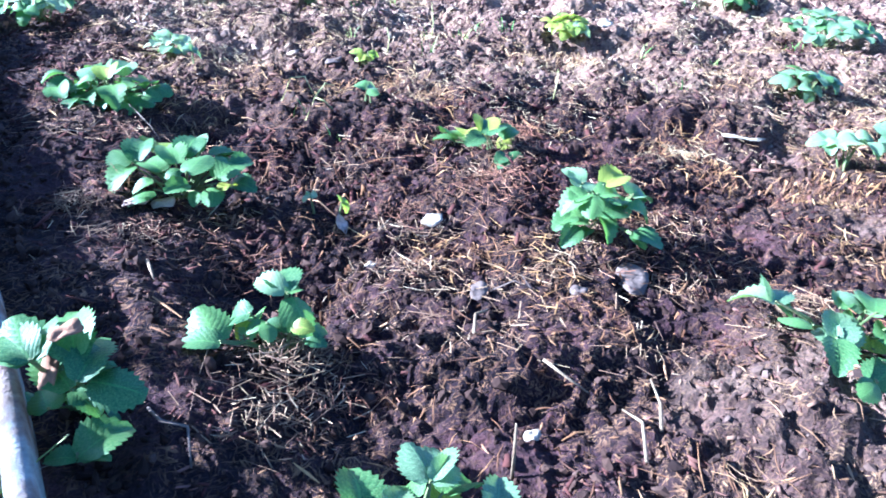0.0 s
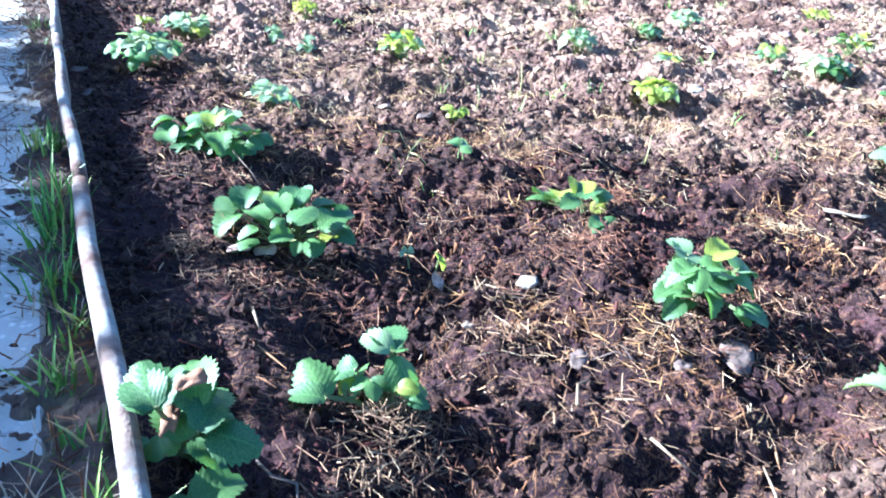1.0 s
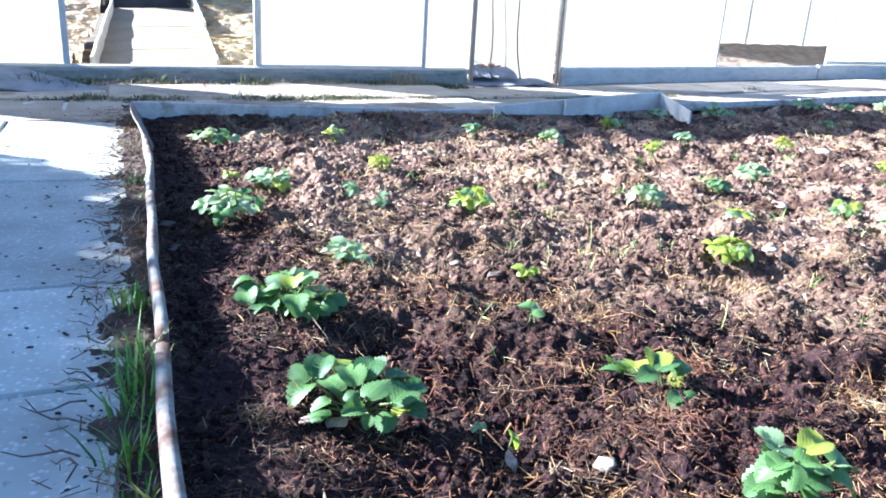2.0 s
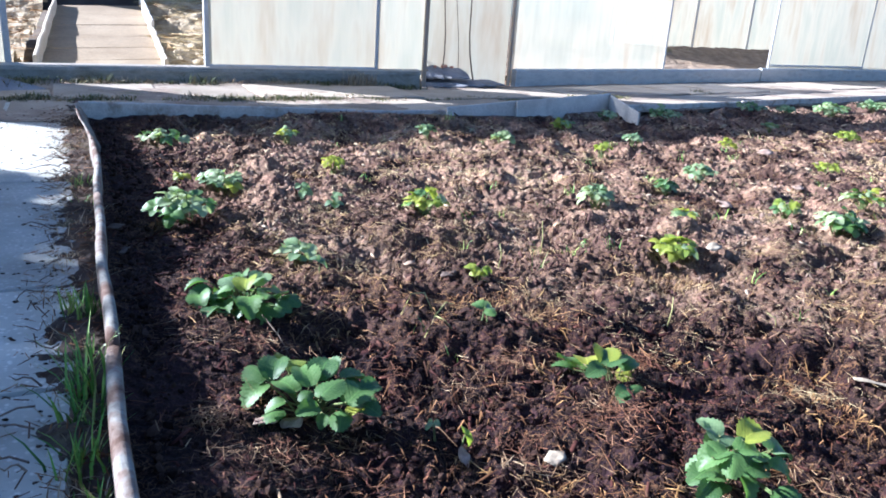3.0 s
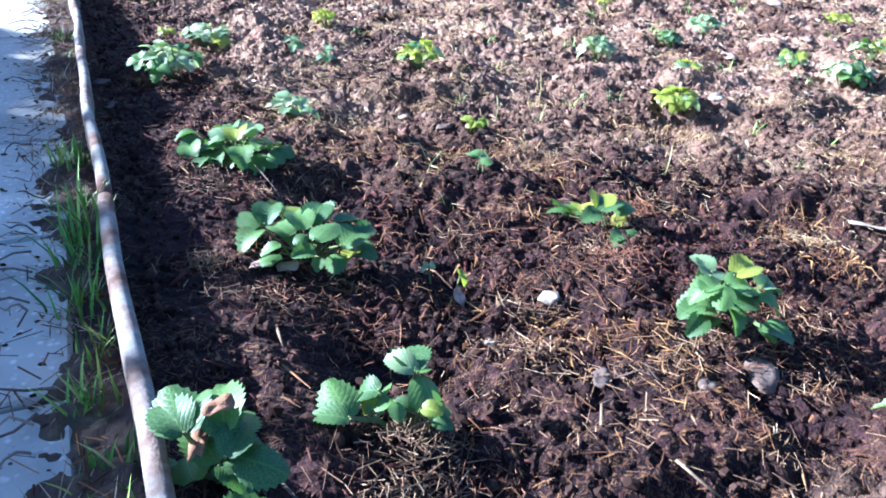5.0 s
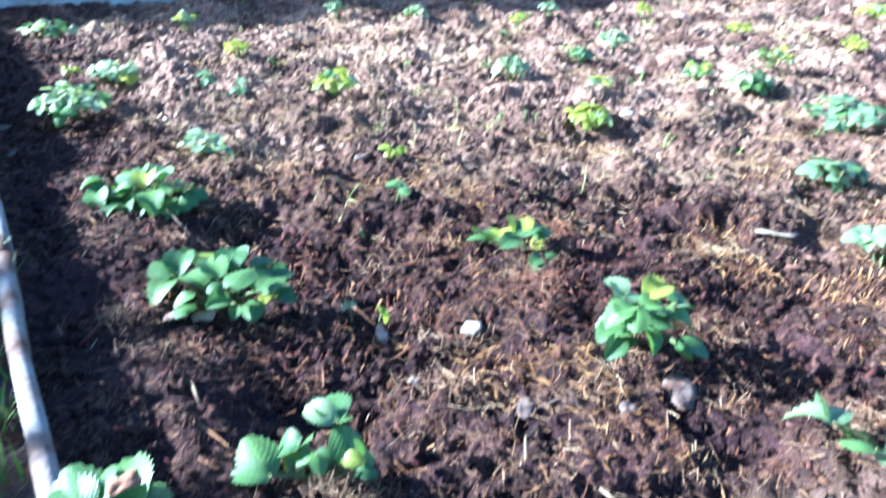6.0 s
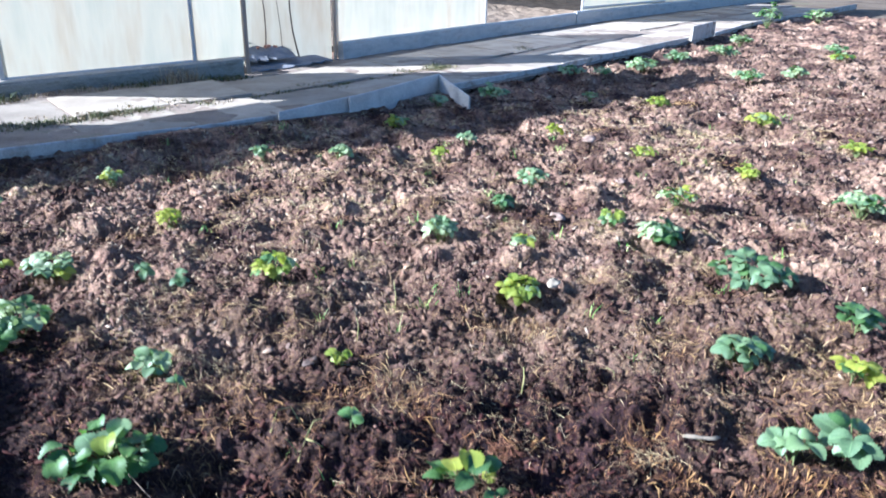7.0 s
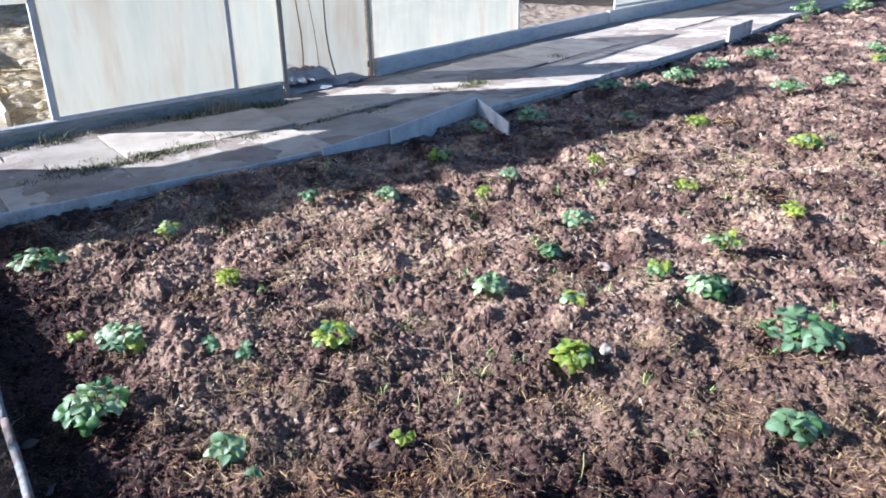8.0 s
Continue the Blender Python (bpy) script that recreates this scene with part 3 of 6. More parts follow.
def shards(count, seed, x1, y1, near, length, slim, steep=22.0, grow=0.12, patchy=-9.0, rim_gap=0.1, thin=(-1.0, 0.5)):
    """Flat broken flakes of bark, clod and stalk: uneven four-sided chips with some thickness, tilted as they fell."""
    rg = np.random.RandomState(seed)
    y = 0.1 + (y1 - 0.1) * rg.rand(count) ** near
    x = rim_x(y) + 0.03 + x1 * rg.rand(count) ** near
    keep = (y < edge_y(x) - 0.06) & (x - rim_x(y) > rim_gap * rg.rand(count) * 3)
    keep &= value_noise(x, y, 0.16, seed + 3) + 0.7 * value_noise(x, y, 0.5, seed + 4) > patchy
    keep &= rg.rand(count) < np.clip((np.hypot(x, y) - thin[0]) / thin[1], 0.06, 1.0)
    x, y = x[keep], y[keep]
    n = len(x)
    d = 1 + grow * np.hypot(x, y)
    l = (length[0] + (length[1] - length[0]) * rg.rand(n) ** 2.2) * d
    w = l * (slim[0] + (slim[1] - slim[0]) * rg.rand(n))
    h = np.minimum(0.3 * w, 0.003) * (0.5 + rg.rand(n))
    a, tx, ty = rg.rand(n) * 2 * np.pi, np.radians(steep) * rg.randn(n), np.radians(steep) * rg.randn(n)
    cu, cv = np.array([-0.5, 0.5, 0.5, -0.5]), np.array([-0.5, -0.5, 0.5, 0.5])
    u = l[:, None] * (cu + 0.22 * (rg.rand(n, 4) - 0.5))
    v = w[:, None] * (cv * (0.35 + 0.9 * rg.rand(n, 4)))
    lift = np.sin(tx)[:, None] * u + np.sin(ty)[:, None] * v
    c, q = np.cos(a)[:, None], np.sin(a)[:, None]
    px, py = x[:, None] + u * c - v * q, y[:, None] + u * q + v * c
    pz = soil_z(x, y)[:, None] + lift + (0.15 * w + 0.2 * np.abs(np.sin(tx)) * l)[:, None]
    low, top = np.stack((px, py, pz), -1), np.stack((px, py, pz + h[:, None]), -1)
    co = np.concatenate((low, top), 1).reshape(-1, 3)
    quad = np.array([[3, 2, 1, 0], [4, 5, 6, 7], [0, 1, 5, 4], [1, 2, 6, 5], [2, 3, 7, 6], [3, 0, 4, 7]])
    idx = (np.arange(n)[:, None, None] * 8 + quad[None]).reshape(-1)
    me = bpy.data.meshes.new("shards")
    me.vertices.add(n * 8)
    me.vertices.foreach_set("co", co.astype(np.float32).ravel())
    me.loops.add(n * 24)
    me.polygons.add(n * 6)
    me.loops.foreach_set("vertex_index", idx.astype(np.int32))
    me.polygons.foreach_set("loop_start", np.arange(0, n * 24, 4, dtype=np.int32))
    me.update(calc_edges=True)
    return me


tagged(mesh_part("small_crumbs", crumbs(6000, 6, 2.0, 2.4, 1.1, 0.5), CRUMB), "fine crumbs of dark moist earth at the bed's corner", "soil crumbs", kind="stuff")
tagged(mesh_part("soil_crumbs", crumbs(22000, 4), CRUMB), "loose crumbs of dark earth on the bed", "soil crumbs", kind="stuff")
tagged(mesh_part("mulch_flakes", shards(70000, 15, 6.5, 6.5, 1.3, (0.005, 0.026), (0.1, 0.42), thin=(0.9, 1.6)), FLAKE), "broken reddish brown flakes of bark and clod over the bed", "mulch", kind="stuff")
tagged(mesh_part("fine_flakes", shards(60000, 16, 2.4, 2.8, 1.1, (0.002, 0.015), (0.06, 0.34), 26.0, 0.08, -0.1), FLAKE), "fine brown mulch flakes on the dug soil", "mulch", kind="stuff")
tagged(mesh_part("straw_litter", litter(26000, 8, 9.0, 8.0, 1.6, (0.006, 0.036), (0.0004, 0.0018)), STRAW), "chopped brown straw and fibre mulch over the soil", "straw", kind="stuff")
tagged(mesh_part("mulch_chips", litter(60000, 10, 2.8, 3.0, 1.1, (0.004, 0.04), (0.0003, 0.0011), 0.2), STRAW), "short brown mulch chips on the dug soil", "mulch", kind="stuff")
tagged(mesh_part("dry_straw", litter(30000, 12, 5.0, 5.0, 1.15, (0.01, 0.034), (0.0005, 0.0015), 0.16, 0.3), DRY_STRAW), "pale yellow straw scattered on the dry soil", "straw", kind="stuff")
tagged(mesh_part("coarse_straw", litter(800, 9, 4.0, 4.0, 1.5, (0.03, 0.08), (0.0008, 0.0018)), STRAW), "longer pale straw stalks lying on the bed", "straw", kind="stuff")


# paving: path along the bed, and two rows before the greenhouse
def slab_mesh(corners, z, thick, rnd, bev=0.008, drop=(0, 0, 0, 0)):
    bm = bmesh.new()
    mid = sum((Vector((*c, 0)) for c in corners), Vector()) / len(corners)
    loops = []
    for k, h in ((1.0, -thick), (1.0, -bev), (1 - 0.022, 0.0)):
        loops.append([mid + (Vector((*c, 0)) - mid) * k + Vector((0, 0, z + h)) for c in corners])
    tilt = [rnd.uniform(-0.006, 0.006) + q for q in drop]
    for ring in loops[1:]:
        for p, q in zip(ring, tilt):
            p.z += q
    return hull(bm, loops)


pavement = thing("pavement", -0.5, 2.0, 0, "grey concrete slabs of the garden path beside the bed", "pavement", kind="structure")
rnd = random.Random(12)
N = Vector((-0.986, -0.165))
cuts = [-0.9, -0.35, 0.16, 0.66, 1.105, 1.60, 2.63, 3.27, 3.9, 4.55]


def rail(s):
    """A point of the slabs' near edge, s metres along the path."""
    y = 0.35 + 0.986 * s
    return Vector((float(np.interp(y, [-1, 0.96, 1.22, 1.49, 1.97, 3.0, 4.32, 5.2], [0.19, -0.133, -0.166, -0.202, -0.262, -0.452, -0.672, -0.83])), y))


def put_piece(name, bm, mat, parent):
    ob = part(name, bm, mat, parent)
    ob.matrix_parent_inverse = parent.matrix_world.inverted()
    return ob


for s0, s1 in zip(cuts, cuts[1:]):
    g = 0.006 + 0.004 * rnd.random()
    a, b = rail(s0 + g), rail(s1 - g)
    for k in (0, 1):
        w0, w1 = 0.0 + 0.51 * k, 0.5 + 0.51 * k
        put_piece("slab", slab_mesh([a + N * w0, b + N * w0, b + N * w1, a + N * w1], 0.03 + rnd.uniform(-0.004, 0.004), 0.06, rnd), SLAB, pavement)

back_pavement = thing("pavement", 2.0, 5.6, 0, "weathered tan concrete slabs with grassy joints before the greenhouse", "pavement", kind="structure")


def strip_point(x, f):
    """A point across the strip between the bed's edge (0) and the greenhouse (1)."""
    y0 = float(np.interp(x, [-2, -0.6, 0.8, 1.43, 3.1, 4.4, 7.0, 9.8, 16.0], [3.95, 4.3, 4.73, 4.9, 5.38, 5.87, 6.97, 8.3, 10.65]))
    y1 = float(np.interp(x, [-2, -0.04, 1.32, 1.9, 2.9, 5.47, 7.9, 16], [5.6, 6.16, 6.58, 6.85, 7.5, 8.75, 9.8, 13.2]))
    return Vector((x - 0.3 * (f - 0.5), y0 + (y1 - y0) * f))


def strip_drop(x, f):
    """The paving falls a little towards the greenhouse at its far part."""
    k = min(1.0, max(0.0, (x - 0.6) / 2.0))
    return -0.085 * min(1.0, max(0.0, f)) * k * k * (3 - 2 * k)


for row, (f0, f1) in enumerate(((0.015, 0.40), (0.46, 0.86))):
    x = -1.75 + 0.2 * row
    while x < 14:
        w = rnd.choice((0.55, 0.6, 0.66)) * (1.0 if x < 3 else 1.25)
        g = 0.006
        j = lambda: rnd.uniform(-0.012, 0.012)
        c = [strip_point(x + g, f0 + j()), strip_point(x + w - g, f0 + j()), strip_point(x + w - g, f1 + j()), strip_point(x + g, f1 + j())]
        put_piece("slab", slab_mesh(c, 0.032 + rnd.uniform(-0.005, 0.005), 0.06, rnd, 0.003, [strip_drop(x, q) for q in (f0, f0, f1, f1)]), PAVING, back_pavement)
        x += w

# earth in the joints and under the edging
xs, fs = np.meshgrid(np.linspace(-2.0, 14.0, 560), np.linspace(-0.02, 1.04, 80))
pts = [[strip_point(x, 0.0), strip_point(x, 1.0)] for x in xs[0]]
lo, hi = np.array([[p.x, p.y] for p, q in pts]), np.array([[q.x, q.y] for p, q in pts])
jx, jy = lo[:, 0] * (1 - fs) + hi[:, 0] * fs, lo[:, 1] * (1 - fs) + hi[:, 1] * fs
jz = 0.0275 + 0.022 * value_noise(jx, jy, 0.34, 41) + 0.008 * value_noise(jx, jy, 0.08, 42) + 0.004 * value_noise(jx, jy, 0.04, 46) + 0.012 * np.clip((fs - 0.84) / 0.1, 0, 1)
kk = np.clip((xs - 0.6) / 2.0, 0, 1)
jz = jz - 0.085 * np.clip(fs, 0, 1) * kk * kk * (3 - 2 * kk)
tagged(mesh_part("joint_earth", grid_mesh("joint_earth", jx, jy, jz), JOINT), "earth and moss between the paving slabs", "soil", kind="structure")
ks, ys = np.meshgrid(np.linspace(0, 1, 46), np.linspace(-0.5, 5.0, 760))
rx = rim_x(ys)
lip = np.interp(ys, [-1, 0.96, 1.22, 1.49, 1.97, 3.0, 4.32, 5.2], [0.19, -0.133, -0.166, -0.202, -0.262, -0.452, -0.672, -0.83])
sx = lip - 0.13
vx = sx * (1 - ks) + (rx + 0.006) * ks
inward = np.clip((lip - vx) / 0.12, 0, 1)
vz = 0.024 + 0.012 * ks - 0.021 * inward + 0.026 * value_noise(vx, ys, 0.13, 45) * (1 - ks * 0.5) + 0.016 * value_noise(vx, ys, 0.03, 43) + 0.01 * value_noise(vx, ys, 0.012, 44)
tagged(mesh_part("verge_earth", grid_mesh("verge_earth", vx, ys, vz, False), VERGE), "strip of earth and debris between slabs and edging", "soil", kind="structure")

# ---------------- edging ----------------
def edging(a, b, label, **kw):
    base = thing("edging_board", a[0], a[1], 0, label, "edging board", "edging round the bed")
    ob = part("board", plank(a, b, **kw), kw_mat.get("m", EDGING), base, smooth=False)
    ob.matrix_parent_inverse = base.matrix_world.inverted()
    return base


kw_mat = {"m": EDGING}


def rim_board(y0, y1, label, top=0.115, thick=0.026, lean=0.0, seed=1):
    rnd = random.Random(seed)
    base = thing("edging_board", float(rim_x(y0)), y0, 0, label, "edging board", "edging along the path")
    bm = bmesh.new()
    loops = []
    n = int((y1 - y0) / 0.06) + 2
    for i in range(n):
        y = y0 + (y1 - y0) * i / (n - 1)
        x = float(rim_x(y)) + 0.003 * math.sin(y * 9) + rnd.uniform(-0.0006, 0.0006) - 0.004
        h, t = top + rnd.uniform(-0.001, 0.001), thick / 2 * rnd.uniform(0.96, 1.04)
        prof = [(-t, -0.06), (t, -0.06), (t, h - 0.012), (t * 0.75, h - 0.004), (0.1 * t, h), (-t * 0.7, h - 0.003), (-t, h - 0.012)]
        k = lean * min(1.0, 2.2 * i / (n - 1))
        loops.append([Vector((x + s + k * (max(q, 0) / top - 0.65), y + 0.165 * s, q)) for s, q in prof])
    ob = part("board", hull(bm, loops), RIM_PAINT, base, smooth=True)
    ob.matrix_parent_inverse = base.matrix_world.inverted()
    return base


rim_board(-0.5, 1.42, "worn grey-painted edging strip with brown scuffs beside the path", 0.112, 0.024, 0.0, 1)
rim_board(1.425, 2.46, "pale grey cement edging strip along the path", 0.11, 0.022, 0.0, 2)
rim_board(2.465, 3.36, "pale grey cement edging strip along the path", 0.11, 0.02, 0.0, 3)
rim_board(3.3, 4.32, "thin pale edging sheet leaning outwards at the bed's corner", 0.115, 0.012, -0.1, 4)

edging((-0.62, 4.27), (0.82, 4.70), "low grey cement edging sunk into the soil", height=0.15, end_height=0.09, thick=0.02, z0=-0.03, wobble=0.004)
edging((0.825, 4.70), (1.45, 4.84), "low grey cement edging half buried", height=0.085, thick=0.02, z0=-0.03, wobble=0.004)
kw_mat["m"] = SLATE
edging((1.42, 4.79), (1.95, 4.86), "short grey board propped at the bed's far edge", height=0.10, end_height=0.15, thick=0.014, z0=-0.02, wobble=0.001)
edging((1.90, 4.82), (2.82, 5.31), "white cement board standing at the bed's far edge", height=0.15, end_height=0.17, thick=0.014, z0=-0.02, wobble=0.001)
edging((2.83, 5.31), (2.745, 4.72), "white cement board end turned into the bed", height=0.165, end_height=0.11, thick=0.012, z0=-0.02, wobble=0.001)
kw_mat["m"] = EDGING
edging((2.95, 5.31), (4.4, 5.84), "low grey edging behind the strawberry bed", height=0.10, thick=0.02, z0=-0.03, wobble=0.004)
edging((4.4, 5.84), (7.1, 6.96), "low grey edging behind the strawberry bed", height=0.11, thick=0.02, z0=-0.03, wobble=0.006)
edging((7.15, 6.95), (7.95, 7.34), "tall blue-grey edging board at the far end", height=0.24, thick=0.025, z0=-0.03, wobble=0.004)
edging((7.97, 7.35), (9.9, 8.3), "low grey edging behind the strawberry bed", height=0.1, thick=0.025, z0=-0.03, wobble=0.006)
edging((9.9, 8.3), (15.5, 10.45), "low grey edging behind the strawberry bed", height=0.1, thick=0.025, z0=-0.03, wobble=0.006)

# ---------------- greenhouse ----------------
greenhouse = thing("greenhouse", 2.0, 7.2, 0, "old greenhouse wall of hazy white sheets on a grey base board", "greenhouse")


def gh(name, bm, mat, label="", smooth=False):
    ob = part(name, bm, mat, greenhouse, label, smooth)
    ob.matrix_parent_inverse = greenhouse.matrix_world.inverted()
    return ob


def post(x, y, z0, z1, w, d, turn, mat, label=""):
    return gh("post", block(bmesh.new(), pose(x, y, z0, 0, 0, turn), w, d, z1 - z0, 0.003), mat, label)


def sheet(a, b, z0, z1, label="", wave=0.002, seed=1, start=None, mat=None):
    """A thin sheet with shallow ripples between two posts."""
    rnd = random.Random(seed)
    bm = bmesh.new()
    a, b = Vector((*a, 0)), Vector((*b, 0))
    d = (b - a).normalized()
    s = Vector((d.y, -d.x, 0))
    n, m = max(3, int((b - a).length * 6)), 6
    ph = rnd.random() * 6
    front = [[bm.verts.new(a.lerp(b, i / n) + s * (0.003 + wave * math.sin(i * 1.1 + ph + j * 0.2)) + Vector((0, 0, z0 + ((z1 if start is None else start + (z1 - start) * i / n) - z0) * j / m))) for i in range(n + 1)] for j in range(m + 1)]
    for j in range(m):
        for i in range(n):
            bm.faces.new((front[j][i], front[j][i + 1], front[j + 1][i + 1], front[j + 1][i]))
    return gh("panel", bm, mat or SHEET, label, True)


def bar(a, b, z, h, t, mat, name="rail"):
    return gh(name, plank(a, b, h, t, z0=z, wobble=0.0, segs=2), mat)


P0, P1, P2, P3, P4, P5, P6, P7 = (-1.28, 5.86), (-0.04, 6.245), (1.32, 6.65), (1.80, 6.88), (2.90, 7.62), (5.47, 8.89), (7.9, 9.95), (10.6, 10.95)
GW, GW2 = 16.5, 24.5  # the wall's headings


TOP_L, TOP_R = 2.0, 1.0
gh("base_board", plank((-3.6, 5.10), (1.72, 6.74), 0.18, 0.07, z0=-0.05, wobble=0.006, segs=18), BASE)
gh("base_board", plank((2.95, 7.60), (7.6, 9.76), 0.24, 0.07, z0=-0.11, wobble=0.005, segs=14), BASE_PALE)
gh("base_board", plank((7.62, 9.75), (16.5, 13.2), 0.26, 0.07, z0=-0.11, wobble=0.005, segs=14), BASE_PALE)
gh("ledge", plank((-3.6, 5.135), (1.72, 6.775), 0.03, 0.12, z0=0.115, wobble=0.003, segs=18), LEDGE, "pale cement ledge on the base")
post(*P0, 0.1, TOP_L, 0.04, 0.04, GW, METAL)
post(*P1, 0.1, TOP_L, 0.032, 0.035, GW, METAL)
post(*P2, 0.1, TOP_L, 0.026, 0.03, GW, METAL)
post(*P3, -0.08, TOP_L, 0.042, 0.045, GW, WOOD, "grey wooden door post")
post(*P4, -0.1, TOP_L, 0.028, 0.03, GW2, WOOD, "thin pale wooden door post")
post(*P5, 0.1, TOP_R, 0.025, 0.03, GW2, METAL)
post(*P6, 0.1, 1.8, 0.03, 0.03, GW2, METAL)
post(*P7, 0.1, 1.8, 0.03, 0.03, GW2, METAL)
post(-3.3, 5.26, 0.1, 1.45, 0.04, 0.04, GW, METAL)
sheet((-3.3, 5.26), P0, 0.14, 1.93, seed=2, start=1.45)
# out of view: added to throw shade on the paving and the bed
sheet(P0, P1, 0.92, TOP_L, "unseen hazy sheet added above the open gap for its shadow", seed=8, start=1.93)
sheet(P1, P2, 0.06, TOP_L, seed=3)
sheet(P2, P3, 0.06, TOP_L, seed=4)
sheet(P4, P5, -0.03, TOP_R, "hazy see-through film", seed=5, mat=FILM)
sheet(P6, P7, 0.02, 1.8, seed=6)
sheet(P7, (13.4, 12.0), 0.02, 1.8, seed=7)
bar(P1, P2, 0.132, 0.024, 0.03, METAL)
bar(P2, P3, 0.10, 0.03, 0.03, WOOD)
bar(P6, P7, 0.165, 0.03, 0.03, METAL)
for a, b, z in ((P1, P2, TOP_L), (P2, P3, TOP_L), (P4, P5, TOP_R), (P6, P7, 1.8)):
    bar(a, b, z - 0.04, 0.04, 0.04, METAL)
# the torn sheet in the doorway and what leans on it
sheet((1.76, 7.46), (2.885, 7.68), -0.08, TOP_L, "cream sheet hanging behind the doorway", 0.001, 9)
# far wall of the greenhouse
F0 = [(6.6, 12.42), (8.82, 13.37), (10.65, 14.15), (14.5, 15.8)]
for a, b in zip(F0, F0[1:]):
    sheet(a, b, 0.1, 2.0, seed=int(a[0] * 7))
for p in F0:
    post(*p, 0.0, 2.0, 0.05, 0.05, GW2, METAL)

for (x0, y0), bend, (x1, y1), r in (((2.14, 7.5), 0.05, (2.15, 7.5), 0.006), ((2.52, 7.575), -0.06, (2.36, 7.55), 0.007), ((2.33, 7.54), 0.03, (2.24, 7.52), 0.003), ((1.93, 7.44), 0.02, (1.9, 7.45), 0.005)):
    base = thing("stick", x0, y0, -0.05, "thin dry stick leaning in the greenhouse doorway", "stick", "sticks in the doorway")
    tall = 0.35 if r == 0.005 else 1.25
    pts = [(x0 + (x1 - x0) * f + bend * math.sin(f * 5.5) * 0.5, y0 + (y1 - y0) * f, -0.06 + tall * f) for f in (0, 0.12, 0.25, 0.4, 0.6, 0.8, 1.0)]
    o = part("shaft", tube(bmesh.new(), pts, [r * 1.3, r * 1.15, r, r, r * 0.9, r * 0.8, r * 0.6]), TWIG, base)
    o.matrix_parent_inverse = base.matrix_world.inverted()


def slate_plate(near_a, near_b, depth, z, rise, seed, label):
    """A broken roofing sheet lying flat, with a ragged front edge held a little off the ground."""
    rnd = random.Random(seed)
    base = thing("slate_piece", near_a[0], near_a[1], z, label, "roofing sheet", "broken sheets in the doorway")
    a, b = Vector((*near_a, 0)), Vector((*near_b, 0))
    d = (b - a).normalized()
    back = Vector((-d.y, d.x, 0))
    bm = bmesh.new()
    n, rows = 14, 5
    grid = []
    for k in (0.0, 0.012):
        layer = []
        for j in range(rows):
            f = j / (rows - 1)
            row = []
            for i in range(n):
                ragged = (rnd.uniform(-0.05, 0.06) if j == 0 else rnd.uniform(-0.03, 0.03) if j == rows - 1 else 0.0) if not k else 0.0
                p = a.lerp(b, i / (n - 1)) + back * (depth * f)
                lift = 0.006 * math.sin(i * 1.9 + seed) + rise * f
                row.append([p + back * ragged, z + lift + k])
            layer.append(row)
        grid.append(layer)
    for j in (0, rows - 1):
        for i in range(n):
            grid[1][j][i][0] = grid[0][j][i][0]
    low, top = [[[bm.verts.new((p.x, p.y, h)) for p, h in row] for row in layer] for layer in grid]
    for j in range(rows - 1):
        for i in range(n - 1):
            bm.faces.new((top[j][i], top[j][i + 1], top[j + 1][i + 1], top[j + 1][i]))
            bm.faces.new((low[j + 1][i], low[j + 1][i + 1], low[j][i + 1], low[j][i]))
    for i in range(n - 1):
        bm.faces.new((low[0][i], low[0][i + 1], top[0][i + 1], top[0][i]))
        bm.faces.new((top[-1][i], top[-1][i + 1], low[-1][i + 1], low[-1][i]))
    for j in range(rows - 1):
        bm.faces.new((low[j + 1][0], low[j][0], top[j][0], top[j + 1][0]))
        bm.faces.new((low[j][-1], low[j + 1][-1], top[j + 1][-1], top[j][-1]))
    o = part("plate", bm, SLATE_DARK, base)
    o.matrix_parent_inverse = base.matrix_world.inverted()


slate_plate((1.86, 6.98), (2.8, 7.42), 0.5, -0.035, 0.05, 3, "broken grey roofing sheet with a ragged edge in the doorway")
slate_plate((1.88, 7.16), (2.42, 7.36), 0.3, 0.03, 0.09, 8, "grey roofing sheet lying over another in the doorway")
for x, y, w, turn in ((2.16, 7.46, 0.06, 20), (2.06, 7.43, 0.045, 60), (2.24, 7.47, 0.04, -15)):
    bm = bmesh.new()
    block(bm, Matrix.Identity(4), w, w * 0.6, w * 0.45, w * 0.08)
    o = part("brick_piece", bm, BRICK)
    o.matrix_world = pose(x, y, 0.115, 6, -4, turn)
    tagged(o, "broken reddish brick bit on the roofing sheets", "brick", "brick bits in the doorway")

base = thing("slate_piece", -1.2, 5.35, 0.03, "blue-grey roofing sheet lying by the path's end", "roofing sheet")
base.matrix_world = pose(-1.4, 5.4, 0.07, 12, 7, 8)
bm = bmesh.new()
hull(bm, [[Vector((a, b, c)) for a, b in ((-0.5, -0.2), (0.2, -0.22), (0.42, 0.0), (-0.05, 0.2), (-0.5, 0.22))] for c in (0.0, 0.012)])
part("plate", bm, SLATE_DARK, base)

# ---------------- beyond the opening ----------------
far_path = thing("pavement", -1.4, 8.0, 0, "pale sunlit concrete path between dry beds", "pavement", kind="structure")
FA, FB = (Vector((-1.22, 6.35)), Vector((-1.74, 10.2))), (Vector((-0.34, 6.6)), Vector((-0.86, 10.6)))
RISE = 0.36  # the far path climbs away from the greenhouse


def climb(y):
    return RISE * np.clip((np.asarray(y, float) - 6.6) / 3.6, 0, 1.6)


